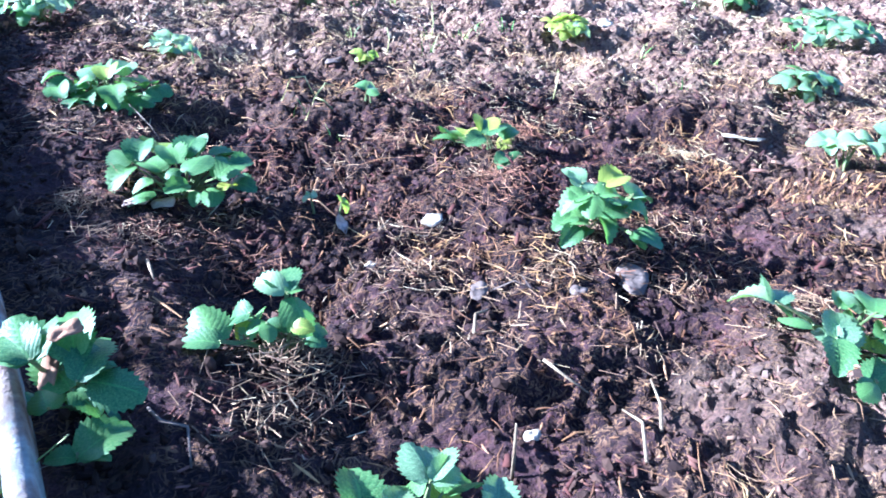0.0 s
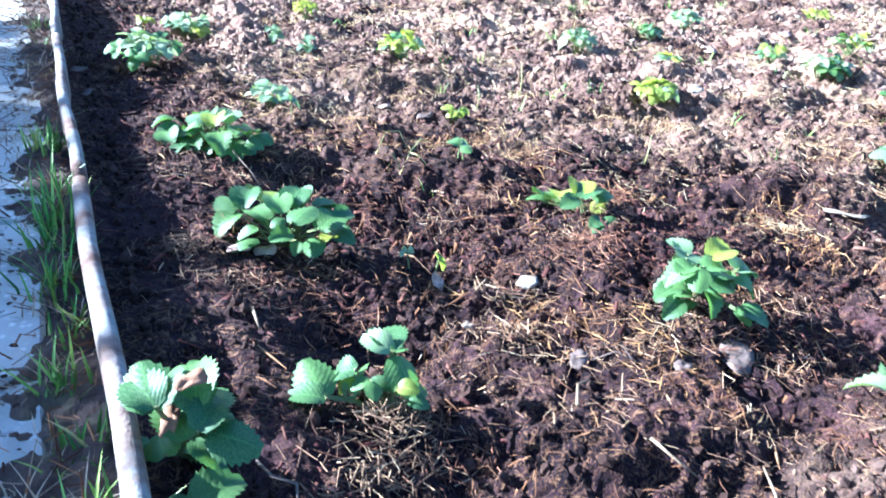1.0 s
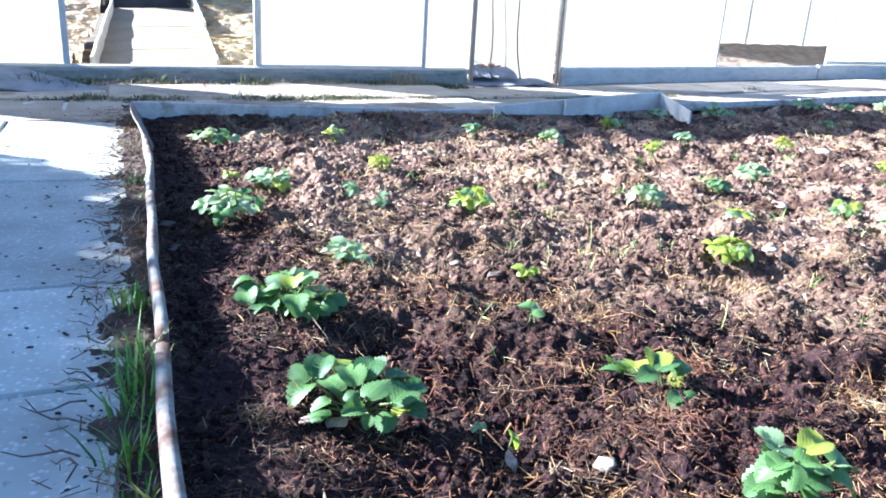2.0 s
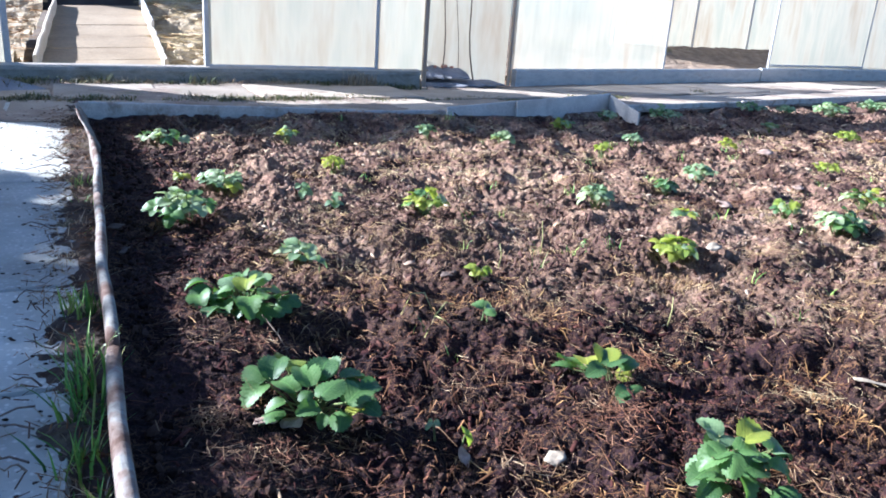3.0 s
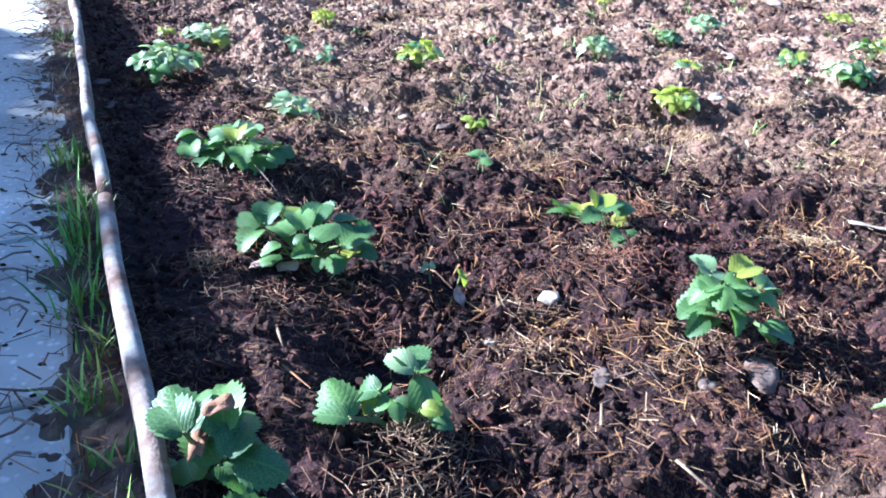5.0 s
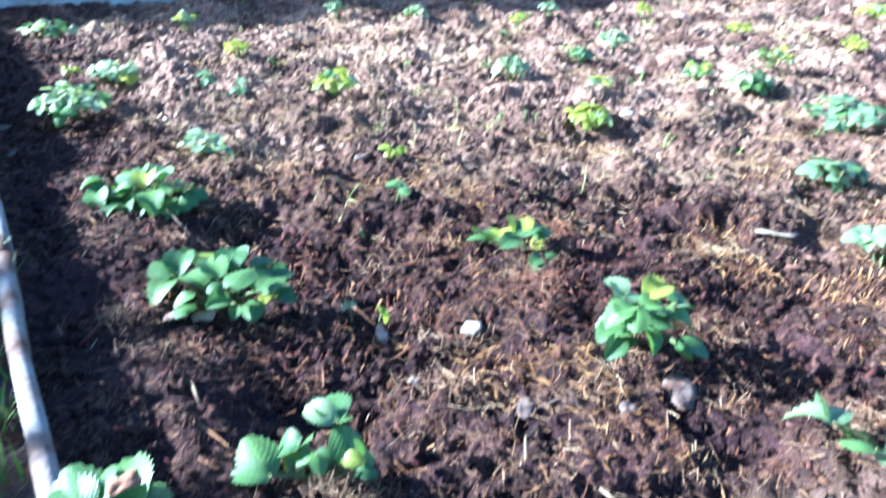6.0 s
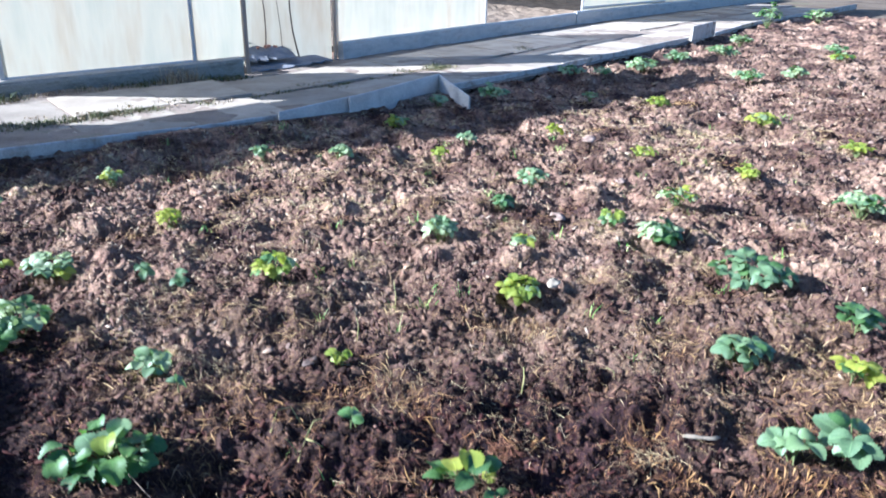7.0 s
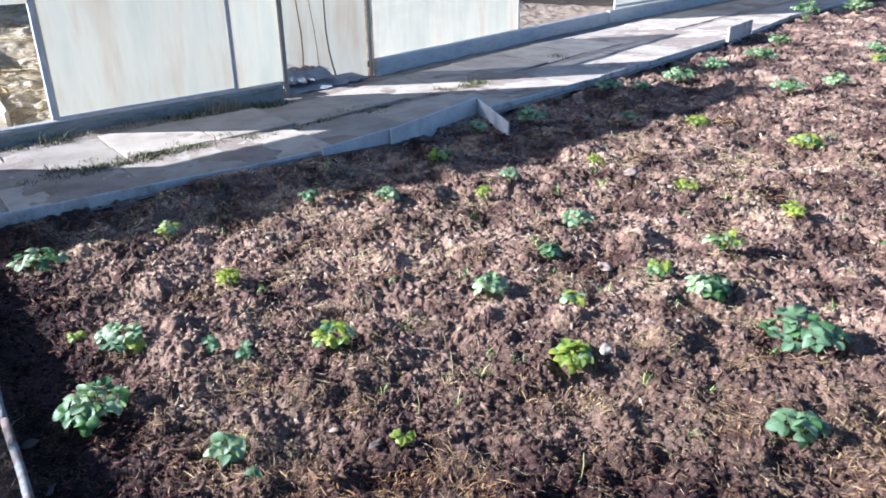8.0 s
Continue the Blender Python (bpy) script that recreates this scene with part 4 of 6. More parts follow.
k0 = 0.0
for k1 in (0.13, 0.27, 0.42, 0.6, 0.8, 1.0):
    c = [FA[0].lerp(FA[1], k0 + 0.002), FB[0].lerp(FB[1], k0 + 0.002), FB[0].lerp(FB[1], k1 - 0.002), FA[0].lerp(FA[1], k1 - 0.002)]
    put_piece("slab", slab_mesh([tuple(p) for p in c], 0.05, 0.1, rnd, 0.008, [float(climb(p.y)) for p in c]), CONCRETE, far_path)
    k0 = k1
for a, b, h, mat, lab in ((FA[0], FA[1], 0.16, BOARD_PALE, "weathered pale side board of the far path"), (FB[0].lerp(FB[1], 0.02), FB[0].lerp(FB[1], 0.42), 0.14, BOARD_PALE, "sunlit pale side board of the far path"), (FB[0].lerp(FB[1], 0.43), FB[1], 0.2, SLATE, "white side board of the far path")):
    base = thing("edging_board", a.x, a.y, 0, lab, "edging board", "boards of the far path")
    z0, z1 = float(climb(a.y)), float(climb(b.y))
    bm = plank(a, b, h, 0.03, wobble=0.006, segs=10)
    d = (b - a)
    for v in bm.verts:
        f = max(0.0, min(1.0, ((v.co.x - a.x) * d.x + (v.co.y - a.y) * d.y) / d.length_squared))
        v.co.z += z0 + (z1 - z0) * f
    o = part("board", bm, mat, base)
    o.matrix_parent_inverse = base.matrix_world.inverted()
for x0, x1, y0, y1, seed in ((-5.0, -1.3, 0.12, 6.5, 3), (-0.3, 1.9, 0.15, 6.5, 5)):
    xs, ys = np.meshgrid(np.linspace(x0, x1, 130), np.linspace(y0, y1, 240))
    lean = -ys * 0.13
    ys = ys + 6.28 + 0.3 * xs
    zz = 0.06 + climb(ys) + 0.12 * value_noise(xs, ys, 0.6, seed) + 0.1 * value_noise(xs, ys, 0.25, seed + 2) + 0.16 * clods(xs, ys, 0.16, seed + 9, 0.4) + 0.05 * value_noise(xs, ys, 0.08, seed + 1)
    tagged(mesh_part("mulched_bed", grid_mesh("mulched_bed", xs + lean, ys, zz, False), STRAW_BED), "mounded bed covered in dry straw behind the greenhouse wall", "straw bed", kind="structure")
    loose = random.Random(seed)
    verts, faces = [], []
    for _ in range(5000):
        i, j = loose.randrange(1, 239), loose.randrange(1, 129)
        x, y, z = xs[i, j] + lean[i, j], ys[i, j], zz[i, j] + loose.uniform(0.0, 0.02)
        a, l, w = loose.random() * 6.283, loose.uniform(0.03, 0.12), loose.uniform(0.002, 0.005)
        n, c, s = len(verts), math.cos(a), math.sin(a)
        for k in (-1, 1):
            q = z + loose.uniform(-0.01, 0.025)
            verts += [(x + c * l * k - s * w, y + s * l * k + c * w, q), (x + c * l * k + s * w, y + s * l * k - c * w, q), (x + c * l * k, y + s * l * k, q + w)]
        faces += [[n, n + 1, n + 4, n + 3], [n + 1, n + 2, n + 5, n + 4], [n + 2, n, n + 3, n + 5]]
    tagged(mesh_part("loose_straw", from_lists("loose_straw", verts, faces), DRY_STRAW), "dry straw lying loose on the mounded bed", "straw", kind="stuff")
shed = thing("shed", -1.6, 11.6, 0, "dark boarded shed front at the end of the far path", "shed")
o = part("wall", block(bmesh.new(), pose(-1.9, 11.4, 0.3, 0, 0, 8), 2.2, 0.15, 1.9), DARK_WOOD, shed)
o.matrix_parent_inverse = shed.matrix_world.inverted()
o = part("roof", block(bmesh.new(), pose(-1.9, 12.2, 2.2, 12, 0, 8), 2.5, 1.9, 0.06), SLATE, shed)
o.matrix_parent_inverse = shed.matrix_world.inverted()
# soil inside the greenhouse
xs, ys = np.meshgrid(np.linspace(0, 14, 140), np.linspace(0, 3.2, 40))
gx, gy = 3.0 + xs * 0.91 - ys * 0.41, 8.15 + xs * 0.41 + ys * 0.91
gz = 0.02 + 0.25 * np.exp(-((ys - 2.3) ** 2) / 0.5) + 0.03 * value_noise(xs, ys, 0.3, 3) + 0.25 * clods(xs, ys, 0.1, 5, 0.5)
tagged(mesh_part("greenhouse_soil", grid_mesh("greenhouse_soil", gx, gy, gz, False), DRY_EARTH), "dry heaped earth inside the greenhouse", "soil", kind="structure")


# ---------------- strawberry plants ----------------
def leaflet_points(length, width, rnd, fold=0.25, curl=0.3):
    """Rows of five points from the leaflet's base to its tip: obovate, toothed, folded on the midrib."""
    rows = []
    n = 17
    ph = rnd.uniform(0, 6)
    for i in range(n):
        s = i / (n - 1)
        w = width / 2 * (math.sin(math.pi * min(1, 0.06 + 0.94 * s) ** 0.85) ** 0.62 if s < 1 else 0.0)
        if 0 < i < n - 1:
            w *= 1.0 + (0.08 if i % 2 else -0.085)
        w = max(w, width * 0.02)
        row = []
        for u in (-1, -0.5, 0, 0.5, 1):
            x = u * w
            y = s * length + (0.05 * length * abs(u) if i % 2 else 0)
            z = fold * abs(x) - curl * length * (s - 0.35) ** 2 * 0.9 + 0.02 * length * math.sin(6 * s + ph) * abs(u) - 0.25 * fold * abs(u) ** 3 * w
            row.append((x, y, z, u, s))
        rows.append(row)
    return rows


def leaf_mesh(seed):
    """Three leaflets on a common joint; unit size: the middle leaflet is one long."""
    rnd = random.Random(seed)
    verts, faces, uvs = [], [], []
    for turn, scale, out in ((0, 1.0, 0.05), (rnd.uniform(68, 86), rnd.uniform(0.86, 0.96), 0.03), (-rnd.uniform(68, 86), rnd.uniform(0.86, 0.96), 0.03)):
        m = pose(0, 0, 0, 0, 0, turn) @ pose(0, out, 0, rnd.uniform(-14, 8), rnd.uniform(-10, 10), 0)
        rows = leaflet_points(scale, scale * rnd.uniform(0.82, 0.98), rnd, rnd.choice((-1, 1, 1, 1)) * rnd.uniform(0.25, 0.6), rnd.uniform(0.2, 0.9))
        n = len(verts)
        for row in rows:
            for x, y, z, u, s in row:
                verts.append(tuple(m @ Vector((x, y, z))))
                uvs.append((u, s))
        for i in range(len(rows) - 1):
            for j in range(4):
                k = n + i * 5 + j
                faces.append([k, k + 1, k + 6, k + 5])
    me = from_lists("leaf", verts, faces)
    layer = me.uv_layers.new(name="UVMap")
    for loop in me.loops:
        layer.data[loop.index].uv = uvs[loop.vertex_index]
    me.polygons.foreach_set("use_smooth", [True] * len(me.polygons))
    return me


def leaflet_mesh(seed):
    """One toothed leaflet, one long."""
    rnd = random.Random(seed)
    rows = leaflet_points(1.0, rnd.uniform(0.8, 0.95), rnd, rnd.choice((-1, 1, 1, 1)) * rnd.uniform(0.25, 0.6), rnd.uniform(0.25, 1.0))
    verts = [p[:3] for row in rows for p in row]
    faces = [[i * 5 + j, i * 5 + j + 1, i * 5 + j + 6, i * 5 + j + 5] for i in range(len(rows) - 1) for j in range(4)]
    me = from_lists("leaf", verts, faces)
    layer = me.uv_layers.new(name="UVMap")
    for loop in me.loops:
        layer.data[loop.index].uv = rows[loop.vertex_index // 5][loop.vertex_index % 5][3:5]
    me.polygons.foreach_set("use_smooth", [True] * len(me.polygons))
    return me


LEAVES, LEAFLETS = {}, {}
for tint, mat in (("green", LEAF_GREEN), ("pale", LEAF_PALE), ("sun_sheen", LEAF_SUN_SHEEN), ("yellow", LEAF_YELLOW)):
    LEAVES[tint] = []
    for i in range(10):
        me = leaf_mesh(i + 1)
        me.materials.append(mat)
        LEAVES[tint].append(me)
    LEAFLETS[tint] = []
    for i in range(10):
        me = leaflet_mesh(i + 40)
        me.materials.append(mat)
        LEAFLETS[tint].append(me)


def add_leaf(plant, at, size, heading, pitch, roll, tint, rnd, pool=None, nod=0.0):
    """One leaf on its stalk. heading: degrees from +y, counter-clockwise; pitch: the tip's drop in degrees."""
    me = (pool or LEAVES)[tint][rnd.randrange(10)]
    ob = new("leaf", me)
    ob.parent = plant
    stand = pose(*at) @ pose(0, 0, 0, nod) @ pose(0, 0, 0, -pitch, roll, heading) @ Matrix.Scale(size, 4)
    ob.matrix_local = stand
    top = Vector(at)
    foot = Vector((rnd.uniform(-0.012, 0.012), rnd.uniform(-0.012, 0.012), -0.01))
    mid = foot.lerp(top, 0.55) + Vector((0, 0, 0.25 * (top - foot).length * 0.4))
    stalk = part("stalk", tube(bmesh.new(), [foot, mid, top], [0.0022, 0.0018, 0.0013], 5), STEM, ob)
    stalk.matrix_parent_inverse = stand.inverted()
    stalk.matrix_basis = Matrix.Identity(4)
    return ob


def strawberry(x, y, radius, count, tint="green", seed=0, leaf=0.05, height=0.08, second=None, squash=1.0, lean=0.0, label=""):
    rnd = random.Random(seed)
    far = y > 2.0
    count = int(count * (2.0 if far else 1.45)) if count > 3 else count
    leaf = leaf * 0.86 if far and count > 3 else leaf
    second = second or ("pale" if tint == "green" else None)
    z = float(soil_z(x, y))
    plant = thing("strawberry_plant", x, y, max(z, 0.0) - 0.004, label or {"green": "low strawberry plant with dark green toothed leaves", "pale": "small strawberry plant with pale sunlit leaves", "yellow": "young yellow-green strawberry plant in the soil"}[tint], "strawberry plant", "strawberry plants in the bed")
    for i in range(count):
        a = 2 * math.pi * (i + rnd.uniform(-0.3, 0.3)) / max(count, 1) * 1.618 * 1.0 + seed
        f = ((i + 0.6) / count) ** 0.6
        r = max(0.0, radius - leaf * 0.75) * f
        px, py = math.cos(a) * r, math.sin(a) * r * squash
        h = 0.8 * height * (1.3 - 0.6 * f) * rnd.uniform(0.8, 1.2) + 0.014
        k = tint if not second or rnd.random() < (0.45 if tint == "green" else 0.7) else second
        # far leaves: half take the lightest tone, painting in their sunlit gloss
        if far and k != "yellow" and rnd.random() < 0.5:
            k = "sun_sheen"
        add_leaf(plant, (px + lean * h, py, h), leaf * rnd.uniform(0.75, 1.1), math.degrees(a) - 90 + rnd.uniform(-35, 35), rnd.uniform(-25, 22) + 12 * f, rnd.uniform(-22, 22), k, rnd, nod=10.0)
    return plant


def plant_base(x, y, label):
    return thing("strawberry_plant", x, y, -0.005, label, "strawberry plant", "strawberry plants in the bed")


leaf_rnd = random.Random(19)


def leaf_on(plant, x, y, z, size, heading, tint):
    """A leaflet by its joint, seen from the plant's foot, facing the open side of the bed."""
    add_leaf(plant, (x, y, z), size * 0.98, heading, leaf_rnd.uniform(-14, 22), leaf_rnd.uniform(-20, 20), tint, leaf_rnd, LEAFLETS, 12.0)


def undergrowth(plant, count, reach):
    """Smaller leaflets lower down, in among the stalks."""
    at = [o.location for o in plant.children]
    cx, cy = sum(p.x for p in at) / len(at), sum(p.y for p in at) / len(at)
    top = max(p.z for p in at)
    for i in range(count):
        a = -0.5 + 4.1 * (i + leaf_rnd.random()) / count
        r = reach * leaf_rnd.uniform(0.25, 0.9)
        add_leaf(plant, (cx + r * math.cos(a), cy + r * math.sin(a), top * leaf_rnd.uniform(0.45, 0.9)), leaf_rnd.uniform(0.034, 0.052), math.degrees(a) - 90 + leaf_rnd.uniform(-50, 50), leaf_rnd.uniform(0, 35), leaf_rnd.uniform(-25, 25), "green", leaf_rnd, LEAFLETS, 8.0)


# the large plants of the near end, leaf by leaf
made = plant_base(0.18, 1.345, "bushy strawberry plant with bright green leaves beside a dry leaf")
leaf_on(made, -0.072, -0.003, 0.070, 0.055, -227, "green")
leaf_on(made, -0.009, -0.082, 0.100, 0.060, 8, "green")
leaf_on(made, 0.002, -0.126, 0.105, 0.056, -45, "green")
leaf_on(made, 0.047, -0.040, 0.090, 0.060, -72, "green")
leaf_on(made, 0.046, -0.107, 0.080, 0.060, -47, "green")
leaf_on(made, 0.005, -0.093, 0.070, 0.042, -245, "green")
leaf_on(made, 0.040, -0.093, 0.060, 0.044, -192, "green")
leaf_on(made, 0.074, -0.043, 0.040, 0.046, -130, "green")
leaf_on(made, -0.035, 0.023, 0.080, 0.060, -18, "yellow")
leaf_on(made, -0.028, -0.059, 0.080, 0.057, 29, "green")
leaf_on(made, 0.026, -0.054, 0.100, 0.060, 4, "pale")
leaf_on(made, -0.072, -0.002, 0.075, 0.060, 25, "green")
leaf_on(made, -0.065, -0.009, 0.080, 0.060, -19, "green")
leaf_on(made, 0.056, -0.068, 0.085, 0.051, -50, "green")
leaf_on(made, -0.004, -0.082, 0.090, 0.026, -245, "green")
leaf_on(made, 0.016, -0.085, 0.050, 0.026, -205, "green")
leaf_on(made, 0.051, -0.108, 0.060, 0.034, -42, "yellow")
leaf_on(made, 0.007, -0.063, 0.100, 0.060, -24, "green")
undergrowth(made, 9, 0.08)
made = plant_base(0.09, 1.8, "broad strawberry plant with bluish green leaves, sunlit on top")
leaf_on(made, -0.067, -0.040, 0.070, 0.053, -258, "green")
leaf_on(made, -0.071, -0.048, 0.050, 0.053, -235, "green")
leaf_on(made, -0.029, -0.077, 0.090, 0.038, 76, "green")
leaf_on(made, -0.021, -0.088, 0.050, 0.060, -199, "green")
leaf_on(made, 0.005, -0.114, 0.090, 0.060, -181, "green")
leaf_on(made, 0.014, -0.087, 0.050, 0.060, -177, "green")
leaf_on(made, 0.030, -0.094, 0.060, 0.054, -109, "green")
leaf_on(made, 0.070, -0.021, 0.050, 0.059, -133, "green")
leaf_on(made, 0.035, -0.108, 0.080, 0.060, -28, "green")
leaf_on(made, -0.023, -0.063, 0.090, 0.060, 18, "pale")
leaf_on(made, 0.007, -0.050, 0.090, 0.060, -15, "pale")
leaf_on(made, -0.004, -0.107, 0.100, 0.060, -8, "yellow")
leaf_on(made, -0.089, -0.093, 0.060, 0.060, 8, "green")
leaf_on(made, -0.050, -0.069, 0.060, 0.054, -169, "green")
leaf_on(made, -0.021, -0.091, 0.080, 0.037, -170, "green")
leaf_on(made, 0.024, -0.033, 0.080, 0.060, -18, "pale")
leaf_on(made, 0.043, -0.066, 0.040, 0.030, -161, "green")
undergrowth(made, 20, 0.115)
made = plant_base(0.825, 1.05, "tall strawberry plant with cupped green leaves and yellow tips")
leaf_on(made, -0.112, -0.070, 0.120, 0.060, -42, "pale")
leaf_on(made, -0.113, -0.094, 0.120, 0.050, -269, "green")
leaf_on(made, -0.113, -0.103, 0.125, 0.042, -214, "green")
leaf_on(made, -0.094, -0.088, 0.115, 0.052, -90, "green")
leaf_on(made, -0.090, -0.078, 0.060, 0.049, 72, "green")
leaf_on(made, -0.074, -0.078, 0.070, 0.046, -174, "green")
leaf_on(made, -0.016, -0.089, 0.035, 0.051, -140, "green")
leaf_on(made, -0.001, -0.054, 0.080, 0.040, -92, "pale")
leaf_on(made, -0.076, -0.075, 0.120, 0.058, -68, "yellow")
leaf_on(made, -0.011, -0.044, 0.070, 0.026, -177, "green")
leaf_on(made, -0.142, -0.100, 0.115, 0.044, -64, "green")
leaf_on(made, -0.088, -0.078, 0.050, 0.028, -240, "green")
leaf_on(made, -0.084, -0.088, 0.080, 0.060, -85, "green")
leaf_on(made, -0.020, -0.094, 0.035, 0.031, -160, "green")
leaf_on(made, -0.103, -0.060, 0.120, 0.044, 10, "pale")
leaf_on(made, -0.001, -0.057, 0.085, 0.060, -50, "green")
undergrowth(made, 8, 0.05)
made = plant_base(0.77, 1.36, "open strawberry plant with few light green leaves")
leaf_on(made, -0.035, -0.011, 0.050, 0.046, -248, "green")
leaf_on(made, 0.030, 0.016, 0.035, 0.052, -197, "yellow")
leaf_on(made, -0.004, -0.056, 0.022, 0.051, -201, "green")
leaf_on(made, -0.068, 0.043, 0.018, 0.045, 62, "green")
leaf_on(made, -0.044, 0.033, 0.035, 0.064, -17, "yellow")
leaf_on(made, -0.062, 0.047, 0.025, 0.062, -1, "green")
leaf_on(made, -0.029, -0.007, 0.050, 0.065, -56, "green")
leaf_on(made, -0.027, -0.001, 0.050, 0.065, -24, "yellow")
leaf_on(made, -0.001, -0.052, 0.022, 0.037, -244, "green")
leaf_on(made, -0.001, -0.052, 0.022, 0.041, -136, "green")
leaf_on(made, -0.056, 0.044, 0.020, 0.027, -98, "green")
leaf_on(made, 0.009, 0.000, 0.037, 0.046, -69, "green")
made = plant_base(0.03, 0.83, "lush strawberry plant with large leaves and a withered one")
leaf_on(made, -0.026, -0.078, 0.160, 0.052, 26, "green")
leaf_on(made, 0.008, -0.073, 0.150, 0.060, -4, "green")
leaf_on(made, 0.008, -0.095, 0.140, 0.045, -30, "green")
leaf_on(made, 0.002, -0.082, 0.120, 0.035, -142, "green")
leaf_on(made, -0.004, -0.117, 0.070, 0.029, -98, "green")
leaf_on(made, 0.023, -0.033, 0.050, 0.026, -135, "green")
leaf_on(made, -0.042, -0.004, 0.060, 0.026, -230, "green")
leaf_on(made, -0.026, -0.078, 0.160, 0.060, 14, "green")
leaf_on(made, -0.024, -0.078, 0.160, 0.060, -0, "green")
leaf_on(made, -0.027, -0.073, 0.155, 0.026, 74, "green")
leaf_on(made, 0.008, -0.076, 0.150, 0.055, -21, "green")
leaf_on(made, 0.009, -0.077, 0.150, 0.060, 14, "green")
leaf_on(made, 0.008, -0.088, 0.135, 0.037, -64, "green")
leaf_on(made, -0.004, -0.117, 0.070, 0.029, 75, "green")
leaf_on(made, -0.003, -0.119, 0.075, 0.054, -64, "green")
leaf_on(made, 0.000, -0.079, 0.120, 0.055, 27, "green")
undergrowth(made, 4, 0.04)
made = plant_base(0.25, 0.89, "small strawberry plant with green and bright yellow young leaves")
leaf_on(made, -0.077, -0.030, 0.055, 0.047, 65, "green")
leaf_on(made, 0.006, -0.001, 0.090, 0.042, 51, "pale")
leaf_on(made, 0.011, -0.006, 0.085, 0.054, -161, "green")
leaf_on(made, -0.024, -0.029, 0.070, 0.026, -179, "green")
leaf_on(made, 0.002, -0.046, 0.070, 0.026, -119, "yellow")
leaf_on(made, 0.017, -0.044, 0.045, 0.026, -118, "green")
leaf_on(made, -0.038, 0.008, 0.050, 0.026, -225, "yellow")
leaf_on(made, -0.035, 0.008, 0.045, 0.030, -209, "pale")
leaf_on(made, -0.078, -0.026, 0.055, 0.058, 16, "green")
leaf_on(made, 0.006, -0.001, 0.090, 0.058, -1, "green")
leaf_on(made, 0.007, -0.004, 0.090, 0.026, -57, "green")
leaf_on(made, -0.022, -0.015, 0.060, 0.026, -258, "green")
leaf_on(made, -0.022, -0.015, 0.060, 0.026, -131, "green")
undergrowth(made, 4, 0.04)
made = plant_base(0.3, 0.56, "strawberry plant with upright pale leaves and a yellow shoot")
leaf_on(made, 0.007, -0.004, 0.100, 0.052, -29, "pale")
leaf_on(made, -0.028, -0.002, 0.070, 0.040, -9, "pale")
leaf_on(made, -0.051, 0.004, 0.070, 0.057, -10, "green")
leaf_on(made, 0.018, -0.004, 0.050, 0.040, -33, "yellow")
leaf_on(made, 0.068, -0.017, 0.045, 0.045, -32, "pale")
leaf_on(made, -0.004, 0.008, 0.040, 0.032, -12, "yellow")
leaf_on(made, 0.007, -0.004, 0.100, 0.037, -73, "pale")
leaf_on(made, 0.007, -0.004, 0.100, 0.044, 7, "pale")
leaf_on(made, -0.028, -0.002, 0.070, 0.036, -43, "pale")
leaf_on(made, -0.049, 0.012, 0.060, 0.040, -31, "pale")
undergrowth(made, 3, 0.03)
made = plant_base(0.945, 0.66, "spreading strawberry plant with light green sunlit leaves")
leaf_on(made, -0.095, 0.049, 0.065, 0.060, 26, "pale")
leaf_on(made, -0.089, -0.047, 0.065, 0.040, -0, "pale")
leaf_on(made, -0.018, -0.019, 0.080, 0.041, 9, "pale")
leaf_on(made, -0.024, -0.036, 0.090, 0.060, -49, "green")
leaf_on(made, -0.033, -0.057, 0.050, 0.060, -45, "yellow")
leaf_on(made, -0.081, -0.104, 0.050, 0.038, -252, "green")
leaf_on(made, -0.034, -0.041, 0.040, 0.026, 49, "pale")
leaf_on(made, -0.013, -0.056, 0.080, 0.060, -70, "pale")
leaf_on(made, -0.053, -0.106, 0.060, 0.034, -175, "green")
leaf_on(made, -0.095, 0.049, 0.065, 0.060, -43, "pale")
leaf_on(made, -0.088, 0.052, 0.060, 0.027, -147, "green")
leaf_on(made, -0.089, -0.047, 0.065, 0.060, -41, "pale")
leaf_on(made, -0.086, -0.046, 0.065, 0.060, -59, "pale")
leaf_on(made, -0.018, -0.019, 0.080, 0.060, -74, "pale")
leaf_on(made, -0.083, -0.104, 0.050, 0.060, -71, "green")
undergrowth(made, 5, 0.06)

# the rest of the rows: x, y, radius, leaves, tint, seed, leaf size, height
strawberry(1.43, 1.11, 0.075, 4, "pale", 7, 0.05, 0.06, second="green")
strawberry(1.545, 1.055, 0.075, 4, "green", 8, 0.052, 0.07)
strawberry(1.68, 1.465, 0.09, 6, "pale", 9, 0.045, 0.055, second="green")
strawberry(1.83, 1.238, 0.07, 5, "green", 10, 0.045, 0.06, second="yellow")
strawberry(2.095, 1.41, 0.08, 6, "green", 11, 0.05, 0.06)
made = plant_base(0.6, 1.66, "seedling strawberry with one forked bluish leaf")
leaf_on(made, 0.0, -0.004, 0.05, 0.038, 35, "green")
leaf_on(made, 0.0, -0.004, 0.05, 0.036, -62, "pale")
leaf_on(made, 0.002, -0.006, 0.05, 0.03, -150, "green")
made = plant_base(0.69, 1.965, "flat yellow-green seedling spread on the soil")
for k, (size, heading) in enumerate(((0.036, 85), (0.03, 60), (0.034, -78), (0.028, -110), (0.027, 20), (0.026, 150), (0.024, -150))):
    leaf_on(made, 0.012 * math.cos(k * 2.1), 0.01 * math.sin(k * 2.1), 0.022 + 0.002 * k, size, heading, "yellow")
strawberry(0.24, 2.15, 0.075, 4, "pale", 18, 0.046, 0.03)
